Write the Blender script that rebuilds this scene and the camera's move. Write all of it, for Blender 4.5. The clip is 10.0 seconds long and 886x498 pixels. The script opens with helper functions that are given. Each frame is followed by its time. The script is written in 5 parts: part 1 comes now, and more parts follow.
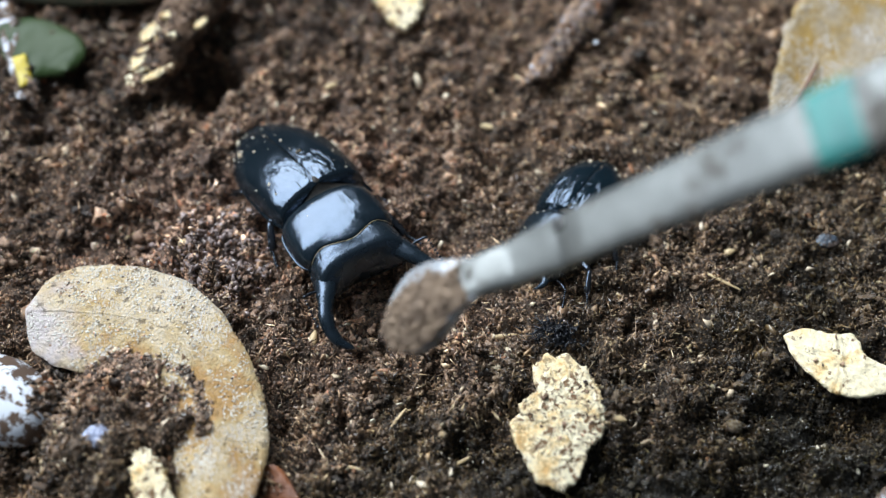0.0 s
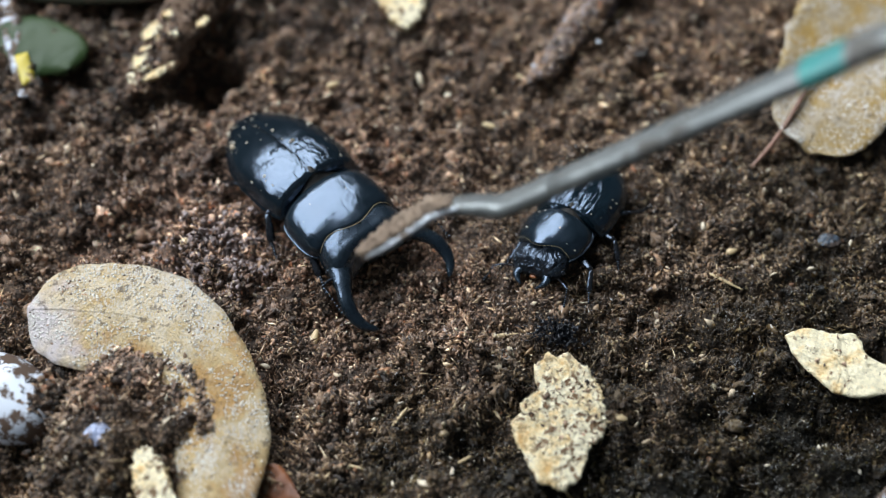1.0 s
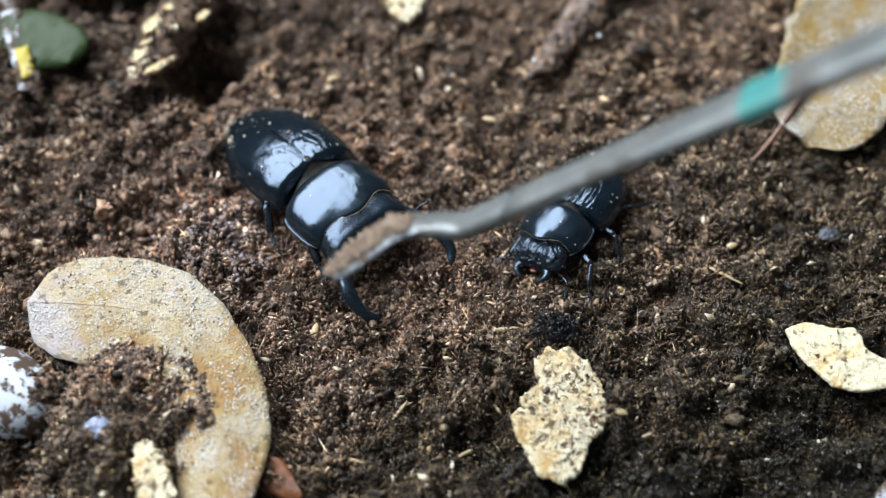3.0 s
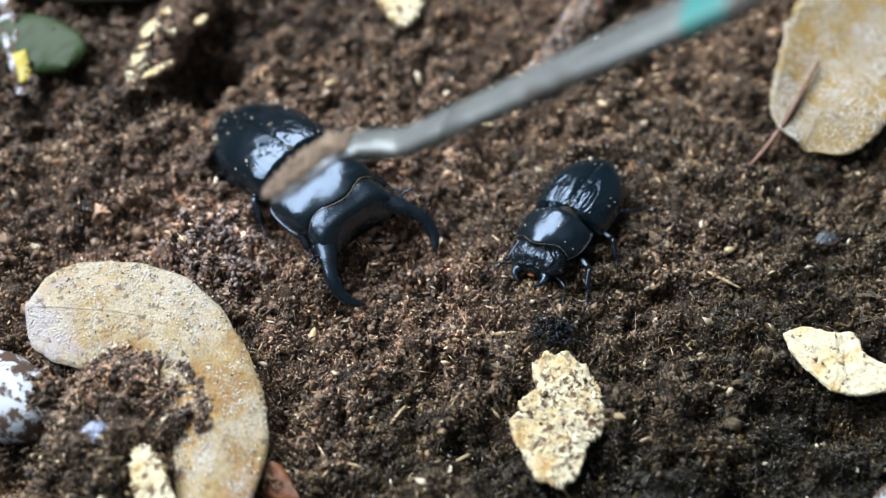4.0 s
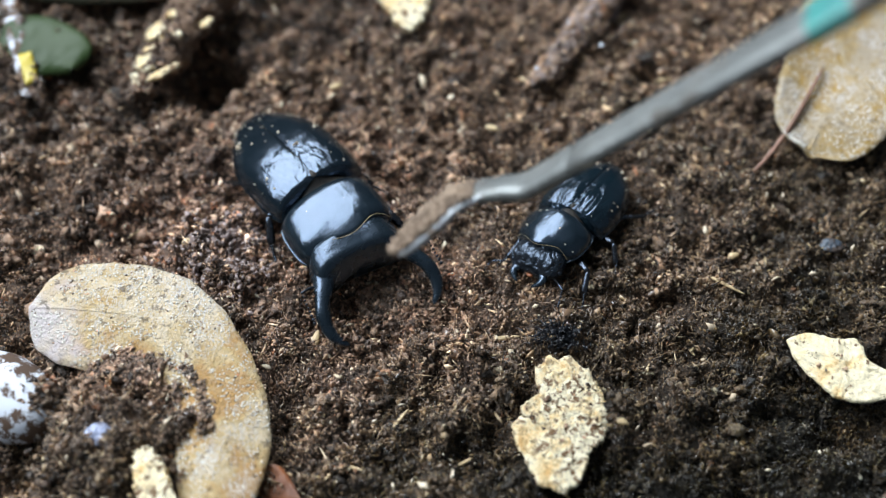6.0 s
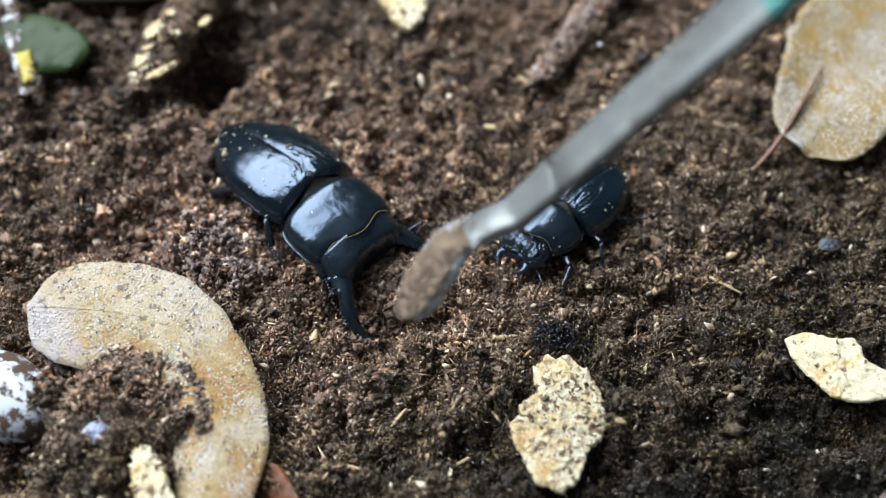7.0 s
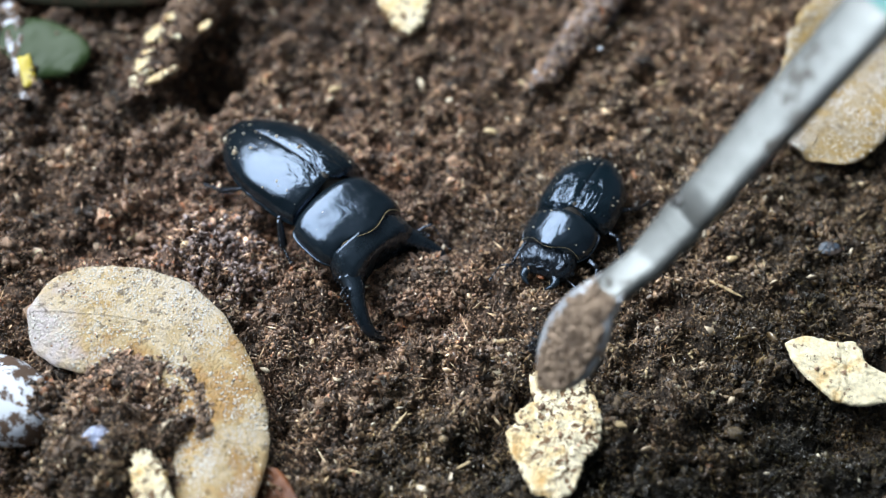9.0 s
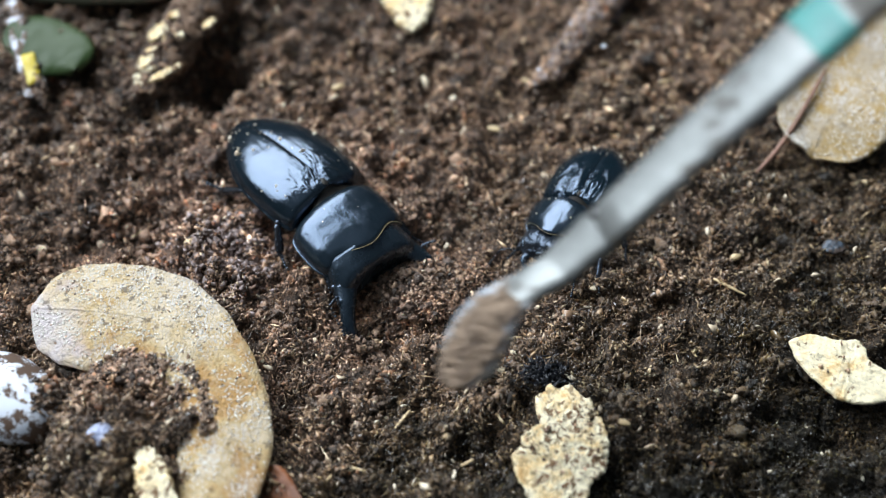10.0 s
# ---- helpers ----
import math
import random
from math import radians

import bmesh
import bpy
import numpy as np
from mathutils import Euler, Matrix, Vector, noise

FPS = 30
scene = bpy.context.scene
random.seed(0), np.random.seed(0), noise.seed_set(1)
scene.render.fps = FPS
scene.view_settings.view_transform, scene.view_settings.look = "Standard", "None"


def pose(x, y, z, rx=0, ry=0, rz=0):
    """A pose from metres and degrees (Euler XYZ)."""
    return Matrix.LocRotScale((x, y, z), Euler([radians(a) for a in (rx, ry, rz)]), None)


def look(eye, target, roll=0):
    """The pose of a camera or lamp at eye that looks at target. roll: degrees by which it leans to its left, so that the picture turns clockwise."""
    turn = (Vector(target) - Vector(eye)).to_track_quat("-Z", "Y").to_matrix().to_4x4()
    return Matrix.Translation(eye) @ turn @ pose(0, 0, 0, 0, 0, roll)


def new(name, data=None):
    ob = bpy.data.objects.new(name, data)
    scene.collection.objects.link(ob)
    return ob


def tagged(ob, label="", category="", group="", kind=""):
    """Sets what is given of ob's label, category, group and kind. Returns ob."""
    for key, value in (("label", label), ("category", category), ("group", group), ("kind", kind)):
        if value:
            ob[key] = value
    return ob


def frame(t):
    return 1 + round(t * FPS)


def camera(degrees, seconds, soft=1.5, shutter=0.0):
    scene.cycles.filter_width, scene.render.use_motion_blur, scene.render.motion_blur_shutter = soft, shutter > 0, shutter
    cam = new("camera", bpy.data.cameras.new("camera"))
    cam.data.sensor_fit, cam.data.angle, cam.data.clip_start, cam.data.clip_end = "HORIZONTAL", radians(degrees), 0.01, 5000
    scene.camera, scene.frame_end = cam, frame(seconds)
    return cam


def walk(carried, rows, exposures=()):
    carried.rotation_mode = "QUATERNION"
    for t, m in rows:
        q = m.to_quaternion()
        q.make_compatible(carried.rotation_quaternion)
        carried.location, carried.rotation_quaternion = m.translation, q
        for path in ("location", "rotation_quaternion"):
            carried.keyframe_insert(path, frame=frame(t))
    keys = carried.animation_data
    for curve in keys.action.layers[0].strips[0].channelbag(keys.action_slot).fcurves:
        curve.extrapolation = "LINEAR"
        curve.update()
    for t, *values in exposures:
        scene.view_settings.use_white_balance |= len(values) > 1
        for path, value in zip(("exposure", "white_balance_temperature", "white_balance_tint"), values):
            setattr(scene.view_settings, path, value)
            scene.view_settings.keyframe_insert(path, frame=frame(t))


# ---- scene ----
cam = camera(40.0, 10.0, soft=1.2, shutter=0.8)
cam.data.dof.use_dof = True
cam.data.dof.focus_distance = 0.287
cam.data.dof.aperture_fstop = 5.3
EYE = (0.0, -0.16448, 0.25328)
AIM = look(EYE, (0.0, 0.0, 0.0))
walk(cam, [(t, AIM @ pose(0, 0, 0, rx, ry, rz)) for t, rx, ry, rz in (
    (0, 0.000, -0.000, 0.000),
    (0.5, 0.010, 0.079, 0.020),
    (1, -0.044, 0.076, 0.113),
    (1.5, -0.087, 0.043, 0.105),
    (2, -0.146, 0.114, 0.270),
    (2.5, -0.376, 0.134, 0.216),
    (4, -0.130, -0.004, 0.161),
    (4.5, -0.097, 0.223, 0.220),
    (5, -0.126, 0.052, 0.302),
    (5.5, 0.067, 0.179, 0.432),
    (7, 0.017, 0.085, 0.589),
    (7.5, 0.037, 0.235, 0.587),
    (8, 0.051, 0.115, 0.610),
    (8.5, 0.139, 0.114, 0.547),
    (9, 0.200, 0.101, 0.535),
    (9.5, 0.201, 0.221, 0.601),
    (10, 0.098, 0.265, 0.581),
)], exposures=((0, -0.06), (0.5, -0.24), (1.0, -0.24), (1.5, -0.12), (2.2, 0.0), (10, 0.0)))

# ---- daylight: overcast sky outside, let in by one tall window ----
world = bpy.data.worlds.new("sky")
scene.world = world
world.use_nodes = True
wn, wl = world.node_tree.nodes, world.node_tree.links
sky = wn.new("ShaderNodeTexSky")
sky.sky_type = "NISHITA"
sky.sun_disc = False
sky.sun_elevation, sky.sun_rotation = radians(50), radians(-45)
wl.new(sky.outputs["Color"], wn["Background"].inputs["Color"])
wn["Background"].inputs["Strength"].default_value = 0.1

ROOM = pose(0, 0, 0, 0, 0, 46)      # local +y of the room points to the window


def area(name, m, sx, sy, watts, colour):
    lamp = bpy.data.lights.new(name, "AREA")
    lamp.shape, lamp.size, lamp.size_y, lamp.energy, lamp.color = "RECTANGLE", sx, sy, watts, colour
    ob = new(name, lamp)
    ob.matrix_basis = m
    return ob


WIN_Y, WIN_L, WIN_R, WIN_LO, WIN_HI = 0.80, -1.02, 0.84, 0.45, 1.92
WIN_X, WIN_Z = (WIN_L + WIN_R) / 2, (WIN_LO + WIN_HI) / 2
area("window_daylight", ROOM @ look((WIN_X, WIN_Y + 0.04, WIN_Z), (WIN_X, 0, WIN_Z)),
     WIN_R - WIN_L - 0.02, WIN_HI - WIN_LO - 0.02, 91, (0.84, 0.93, 1.0))

MM = 0.001


# ---- node helpers ----
class Tree:
    def __init__(self, name):
        self.mat = bpy.data.materials.new(name)
        self.mat.use_nodes = True
        self.n, self.l = self.mat.node_tree.nodes, self.mat.node_tree.links
        self.bsdf = self.n["Principled BSDF"]
        self.co = self.n.new("ShaderNodeTexCoord").outputs["Object"]

    def noise(self, scale, detail=4.0, rough=0.55, co=None, distortion=0.0):
        x = self.n.new("ShaderNodeTexNoise")
        x.inputs["Scale"].default_value, x.inputs["Detail"].default_value = scale, detail
        x.inputs["Roughness"].default_value, x.inputs["Distortion"].default_value = rough, distortion
        self.l.new(co or self.co, x.inputs["Vector"])
        return x.outputs["Fac"]

    def ramp(self, fac, *stops):
        x = self.n.new("ShaderNodeValToRGB")
        e = x.color_ramp.elements
        while len(e) < len(stops):
            e.new(0.5)
        for k, (p, c) in zip(e, stops):
            k.position = p
            k.color = (*c, 1) if isinstance(c, tuple) else (c, c, c, 1)
        self.l.new(fac, x.inputs["Fac"])
        return x.outputs["Color"]

    def mix(self, fac, a, b, mode="MIX"):
        x = self.n.new("ShaderNodeMix")
        x.data_type, x.blend_type = "RGBA", mode
        for sock, v in ((x.inputs[0], fac), (x.inputs[6], a), (x.inputs[7], b)):
            if isinstance(v, (int, float)):
                sock.default_value = v if sock.type == "VALUE" else (v, v, v, 1)
            elif isinstance(v, tuple):
                sock.default_value = (*v, 1)
            else:
                self.l.new(v, sock)
        return x.outputs[2]

    def damp_bright(self):
        """Wet mossy soil towards the low corner, uneven border, brightness set by position elsewhere."""
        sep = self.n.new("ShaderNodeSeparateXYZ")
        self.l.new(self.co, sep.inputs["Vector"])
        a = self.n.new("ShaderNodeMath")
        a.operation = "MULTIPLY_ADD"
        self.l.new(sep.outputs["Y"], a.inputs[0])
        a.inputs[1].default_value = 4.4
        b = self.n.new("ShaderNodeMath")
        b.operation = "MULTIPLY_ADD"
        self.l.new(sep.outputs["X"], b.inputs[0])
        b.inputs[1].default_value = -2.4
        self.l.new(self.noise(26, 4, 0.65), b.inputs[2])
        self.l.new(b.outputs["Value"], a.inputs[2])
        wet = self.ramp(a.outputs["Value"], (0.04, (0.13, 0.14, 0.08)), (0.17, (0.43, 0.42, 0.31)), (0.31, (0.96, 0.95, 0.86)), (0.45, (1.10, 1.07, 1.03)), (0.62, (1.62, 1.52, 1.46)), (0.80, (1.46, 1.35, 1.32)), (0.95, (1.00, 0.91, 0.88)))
        d = self.n.new("ShaderNodeVectorMath")            # extra brightness painted into the soil colour round the larger beetle
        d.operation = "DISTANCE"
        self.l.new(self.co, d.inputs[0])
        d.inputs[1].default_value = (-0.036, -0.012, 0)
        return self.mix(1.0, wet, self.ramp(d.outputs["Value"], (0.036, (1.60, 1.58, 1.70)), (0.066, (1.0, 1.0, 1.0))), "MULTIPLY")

    def island(self):
        return self.n.new("ShaderNodeNewGeometry").outputs["Random Per Island"]

    def bump(self, height, strength, distance):
        x = self.n.new("ShaderNodeBump")
        x.inputs["Strength"].default_value, x.inputs["Distance"].default_value = strength, distance
        self.l.new(height, x.inputs["Height"])
        prev = self.bsdf.inputs["Normal"]
        if prev.links:
            self.l.new(prev.links[0].from_socket, x.inputs["Normal"])
        self.l.new(x.outputs["Normal"], prev)

    def set(self, **kw):
        names = dict(color="Base Color", rough="Roughness", metal="Metallic", spec="Specular IOR Level", coat="Coat Weight",
                     coat_rough="Coat Roughness", sub="Subsurface Weight", sheen="Sheen Weight", trans="Transmission Weight")
        for k, v in kw.items():
            sock = self.bsdf.inputs[names[k]]
            if isinstance(v, (int, float)):
                sock.default_value = v
            elif isinstance(v, tuple):
                sock.default_value = (*v, 1)
            else:
                self.l.new(v, sock)
        return self


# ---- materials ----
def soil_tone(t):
    """Random dark and light patches a few millimetres wide, over moss and brightness drift."""
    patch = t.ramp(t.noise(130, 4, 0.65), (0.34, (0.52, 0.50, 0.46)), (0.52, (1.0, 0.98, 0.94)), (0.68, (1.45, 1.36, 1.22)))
    return t.mix(1.0, t.damp_bright(), patch, "MULTIPLY")


def make_soil():
    t = Tree("soil")
    a = t.ramp(t.noise(900, 5, 0.7), (0.3, (0.010, 0.007, 0.005)), (0.5, (0.052, 0.035, 0.025)), (0.72, (0.22, 0.145, 0.098)))
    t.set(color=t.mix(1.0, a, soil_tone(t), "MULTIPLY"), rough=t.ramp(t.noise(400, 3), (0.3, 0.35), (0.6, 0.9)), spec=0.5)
    t.bump(t.noise(1500, 6, 0.7), 1.0, 0.0010)
    return t.mat


def make_crumb():
    t = Tree("soil_crumb")
    a = t.ramp(t.island(), (0.0, (0.026, 0.018, 0.014)), (0.22, (0.085, 0.056, 0.040)), (0.55, (0.215, 0.143, 0.099)), (0.80, (0.35, 0.240, 0.165)),
               (0.93, (0.46, 0.33, 0.23)), (0.955, (0.40, 0.17, 0.08)), (0.98, (0.70, 0.60, 0.46)))
    b = t.ramp(t.noise(1500, 4, 0.75), (0.32, 0.58), (0.62, 1.26))
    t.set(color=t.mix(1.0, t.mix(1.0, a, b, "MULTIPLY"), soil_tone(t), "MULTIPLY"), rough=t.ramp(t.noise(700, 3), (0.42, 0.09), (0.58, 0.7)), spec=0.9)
    t.bump(t.noise(2600, 4, 0.7), 1.0, 0.0008)
    return t.mat


def make_fibre():
    t = Tree("wood_fibre")
    a = t.ramp(t.island(), (0.0, (0.016, 0.010, 0.007)), (0.35, (0.095, 0.060, 0.040)), (0.70, (0.25, 0.165, 0.108)), (0.92, (0.42, 0.30, 0.19)), (0.985, (0.66, 0.53, 0.36)))
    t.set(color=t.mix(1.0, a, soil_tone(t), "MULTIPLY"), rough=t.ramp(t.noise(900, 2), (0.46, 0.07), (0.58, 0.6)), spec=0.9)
    return t.mat


def make_chitin(name, tint, rough, wrinkle, centre=None, reach=0.012, streak=0.0):
    """Black shell. wrinkle: creases, all over or within reach of a centre."""
    t = Tree(name)
    t.set(color=t.mix(t.noise(120, 3), tint, tuple(c * 0.5 for c in tint)), rough=t.ramp(t.noise(260, 4), (0.3, rough * 0.75), (0.7, rough * 1.25)),
          spec=0.95)
    t.bsdf.inputs["IOR"].default_value = 1.52
    t.bsdf.inputs["Specular Tint"].default_value = (0.60, 0.75, 1.0, 1)
    t.bump(t.noise(1800, 3), 0.08, 0.0003)
    t.bump(t.noise(90, 2), 0.20, 0.002)
    t.bump(t.noise(300, 3), 0.10, 0.0008)
    if streak:                                             # faint lengthwise furrows
        sm = t.n.new("ShaderNodeMapping")
        sm.inputs["Scale"].default_value = (1.0, 0.08, 0.3)
        t.l.new(t.co, sm.inputs["Vector"])
        t.bump(t.noise(420, 3, 0.6, sm.outputs["Vector"], 0.3), streak, 0.0006)
    if wrinkle:
        st = t.n.new("ShaderNodeMapping")
        st.inputs["Scale"].default_value = (1.0, 0.4, 1.0)
        t.l.new(t.co, st.inputs["Vector"])
        h = t.noise(330, 3, 0.5, st.outputs["Vector"], 0.9)
        if centre:
            d = t.n.new("ShaderNodeVectorMath")
            d.operation = "DISTANCE"
            t.l.new(t.co, d.inputs[0])
            d.inputs[1].default_value = centre
            h = t.mix(t.ramp(d.outputs["Value"], (reach * 0.35, 1.0), (reach, 0.0)), 0.5, h)
        t.bump(h, wrinkle, 0.0022)
    return t.mat


def make_leaf(name, dark, mid, pale, dirt, gloss, tip=None):
    t = Tree(name)
    big = t.noise(70, 5, 0.65)
    base = t.ramp(big, (0.41, dark), (0.5, mid), (0.59, pale))
    fine = t.ramp(t.noise(520, 5, 0.7), (0.35, 0.8), (0.62, 1.15))
    base = t.mix(1.0, base, fine, "MULTIPLY")
    grey = t.ramp(t.noise(38, 3, 0.6), (0.52, 0.0), (0.66, 0.2))
    base = t.mix(grey, base, (0.58, 0.53, 0.52))
    if tip:                                                # pale lilac tip, its sheen painted into the colour
        d = t.n.new("ShaderNodeVectorMath")
        d.operation = "DISTANCE"
        t.l.new(t.co, d.inputs[0])
        d.inputs[1].default_value = tip
        m = t.n.new("ShaderNodeMath")
        m.operation = "MULTIPLY_ADD"
        t.l.new(d.outputs["Value"], m.inputs[0])
        m.inputs[1].default_value = 22.0
        t.l.new(t.noise(140, 5, 0.65), m.inputs[2])
        base = t.mix(t.ramp(m.outputs["Value"], (0.66, 0.8), (0.92, 0.0)), base, (0.66, 0.60, 0.64))
    st = t.n.new("ShaderNodeMapping")
    st.inputs["Rotation"].default_value = (0, 0, 0.9)
    st.inputs["Scale"].default_value = (1.0, 0.45, 1.0)
    t.l.new(t.co, st.inputs["Vector"])
    scurf = t.ramp(t.noise(1500, 3, 0.7, st.outputs["Vector"], 1.5), (0.50, 0.0), (0.55, 1.0))
    patch = t.ramp(t.noise(80, 4, 0.6), (0.45, 0.10), (0.62, 1.0))
    base = t.mix(t.mix(1.0, scurf, patch, "MULTIPLY"), base, (0.66, 0.62, 0.59))
    mud = t.ramp(t.noise(520, 5, 0.7), (0.54, 0.0), (0.60, 1.0))
    mud2 = t.ramp(t.noise(65, 4, 0.6), (0.44, 0.0), (0.58, dirt))
    base = t.mix(t.mix(1.0, mud, mud2, "MULTIPLY"), base, (0.06, 0.04, 0.027))
    t.set(color=base, rough=t.ramp(big, (0.35, gloss), (0.65, gloss + 0.25)), spec=0.5)
    t.bump(t.noise(200, 4, 0.6), 0.6, 0.0016)
    t.bump(t.noise(1500, 4, 0.7), 1.0, 0.0008)
    return t.mat


def make_pith(name, mud_at, cream):
    t = Tree(name)
    base = t.ramp(t.noise(150, 5, 0.7), (0.34, (0.60, 0.36, 0.14)), (0.42, (0.84, 0.64, 0.35)), (0.53, cream))
    base = t.mix(1.0, base, t.ramp(t.noise(900, 4, 0.7), (0.34, 0.8), (0.56, 1.12)), "MULTIPLY")
    mud = t.ramp(t.noise(560, 5, 0.65, distortion=0.4), (mud_at, 0.0), (mud_at + 0.05, 1.0))
    gate = t.ramp(t.noise(150, 3), (0.38, 0.45), (0.52, 1.0))
    t.set(color=t.mix(t.mix(1.0, mud, gate, "MULTIPLY"), base, (0.19, 0.105, 0.05)), rough=0.65, spec=0.4)
    t.bump(t.noise(420, 6, 0.75), 0.8, 0.0012)
    return t.mat


def make_plain(name, c1, c2, rough, scale, metal=0.0, bump=0.3, dirt=0.0, spec=0.5, dscale=260, cut=0.56, soil=(0.04, 0.024, 0.016)):
    t = Tree(name)
    col = t.mix(t.ramp(t.noise(scale, 4, 0.6), (0.35, 0.0), (0.65, 1.0)), c1, c2)
    if dirt:
        m = t.ramp(t.noise(dscale, 6, 0.7), (cut, 0.0), (cut + 0.05, dirt))
        col = t.mix(m, col, soil)
        t.set(metal=t.mix(m, metal, 0.0) if metal else 0.0, rough=t.mix(m, rough, 0.85))
    else:
        t.set(metal=metal, rough=t.ramp(t.noise(scale * 2, 3), (0.3, rough * 0.8), (0.7, min(1.0, rough * 1.25))))
    t.set(color=col, spec=spec)
    if bump:
        t.bump(t.noise(scale * 3, 4, 0.6), bump, 0.0006)
    return t.mat


SOIL, CRUMB, FIBRE = make_soil(), make_crumb(), make_fibre()
ELYTRA = make_chitin("elytra_chitin", (0.007, 0.013, 0.018), 0.155, 0.50, (0, -0.003, 0.012), 0.011, 0.40)
ELYTRA_F = make_chitin("wrinkled_chitin", (0.006, 0.014, 0.020), 0.16, 0.65, (0, -0.005, 0.009), 0.012)
PRONOTUM = make_chitin("pronotum_chitin", (0.009, 0.016, 0.022), 0.21, 0.10)
HEAD = make_chitin("head_chitin", (0.010, 0.017, 0.023), 0.27, 0.10)
HEAD_F = make_chitin("rough_head_chitin", (0.012, 0.016, 0.021), 0.30, 1.0)
LEG = make_chitin("leg_chitin", (0.010, 0.009, 0.009), 0.25, 0.1)
JOINT = make_plain("joint_plate", (0.030, 0.024, 0.017), (0.008, 0.008, 0.008), 0.55, 300, spec=0.3)
HAIR = make_plain("golden_fringe", (0.34, 0.25, 0.12), (0.10, 0.08, 0.05), 0.5, 900)
LEAF_TAN = make_leaf("dry_leaf", (0.46, 0.26, 0.085), (0.56, 0.40, 0.19), (0.68, 0.54, 0.35), 0.7, 0.34, (-0.100, -0.030, 0.007))
LEAF_OLD = make_leaf("old_leaf", (0.45, 0.27, 0.05), (0.42, 0.29, 0.12), (0.45, 0.36, 0.25), 0.6, 0.42)
LEAF_GREEN = make_plain("green_leaf", (0.030, 0.054, 0.017), (0.050, 0.074, 0.030), 0.45, 60, spec=0.25)
DARK_SHEET = make_plain("dark_sheet", (0.022, 0.019, 0.012), (0.012, 0.013, 0.008), 0.8, 60, spec=0.04, dirt=0.9, dscale=120, cut=0.52)
SCURF = make_plain("leaf_scurf", (0.82, 0.79, 0.74), (0.66, 0.62, 0.56), 0.6, 300, bump=0.0)
STALK = make_plain("reddish_stalk", (0.26, 0.13, 0.09), (0.16, 0.09, 0.06), 0.5, 200)
LEAF_RUST = make_plain("rust_leaf", (0.22, 0.07, 0.02), (0.10, 0.035, 0.015), 0.45, 160)
PITH, PITH_CLEAN = make_pith("pale_bark", 0.515, (0.88, 0.78, 0.56)), make_pith("clean_pale_bark", 0.61, (0.90, 0.79, 0.55))
BARK = make_plain("dark_bark", (0.20, 0.12, 0.075), (0.05, 0.03, 0.02), 0.8, 260, bump=1.0)
GREY = make_plain("grey_lumps", (0.36, 0.31, 0.33), (0.10, 0.075, 0.07), 0.6, 420, bump=1.0)
STONE = make_plain("white_stone", (0.70, 0.73, 0.80), (0.56, 0.60, 0.68), 0.22, 60, bump=0.1, dirt=1.0, dscale=210, cut=0.485, soil=(0.085, 0.05, 0.032))
BLUE = make_plain("blue_grey_shard", (0.38, 0.43, 0.60), (0.25, 0.27, 0.38), 0.35, 200, dirt=0.9, dscale=300)
SLATE = make_plain("dull_slate", (0.055, 0.072, 0.095), (0.03, 0.038, 0.05), 0.45, 300, dirt=0.9, dscale=300, cut=0.47)
FILM = make_plain("white_film", (0.62, 0.64, 0.72), (0.45, 0.48, 0.58), 0.3, 140, dirt=1.0, dscale=200, cut=0.42, soil=(0.12, 0.08, 0.055))
YELLOW = make_plain("yellow_print", (0.58, 0.44, 0.03), (0.48, 0.38, 0.04), 0.35, 200, bump=0.1)
INK = make_plain("black_print", (0.02, 0.02, 0.02), (0.03, 0.03, 0.03), 0.4, 200, bump=0.0)
STEEL = make_plain("brushed_steel", (0.25, 0.26, 0.255), (0.14, 0.147, 0.145), 0.42, 55, metal=0.5, bump=0.4, spec=0.4, dirt=0.85, dscale=60, cut=0.535, soil=(0.075, 0.065, 0.055))
STEEL_MUD = make_plain("muddy_steel", (0.46, 0.48, 0.51), (0.36, 0.38, 0.42), 0.4, 160, metal=0.4, bump=0.5, dirt=1.0, dscale=230, cut=0.56, soil=(0.20, 0.15, 0.115))
TEAL = make_plain("teal_grip", (0.045, 0.24, 0.22), (0.05, 0.19, 0.185), 0.4, 200, bump=0.1)
SEED = make_plain("pale_seed", (0.62, 0.47, 0.27), (0.50, 0.36, 0.19), 0.45, 300, bump=0.3)
CHARCOAL = make_plain("black_moss", (0.006, 0.007, 0.011), (0.016, 0.018, 0.024), 0.28, 400, bump=0.5)
PLASTER = make_plain("wall_plaster", (0.15, 0.165, 0.18), (0.12, 0.135, 0.145), 0.85, 3)


# ---- mesh helpers (millimetres inside, metres in the mesh) ----
def part(name, bm, material, parent=None, label="", smooth=True, m=None):
    bm.normal_update()
    mesh = bpy.data.meshes.new(name)
    bmesh.ops.scale(bm, vec=(MM, MM, MM), verts=bm.verts)
    bm.to_mesh(mesh)
    bm.free()
    if smooth:
        mesh.shade_smooth()
    mesh.materials.append(material)
    ob = new(name, mesh)
    if parent:
        ob.parent = parent
    if m:
        ob.matrix_basis = m
    return tagged(ob, label)


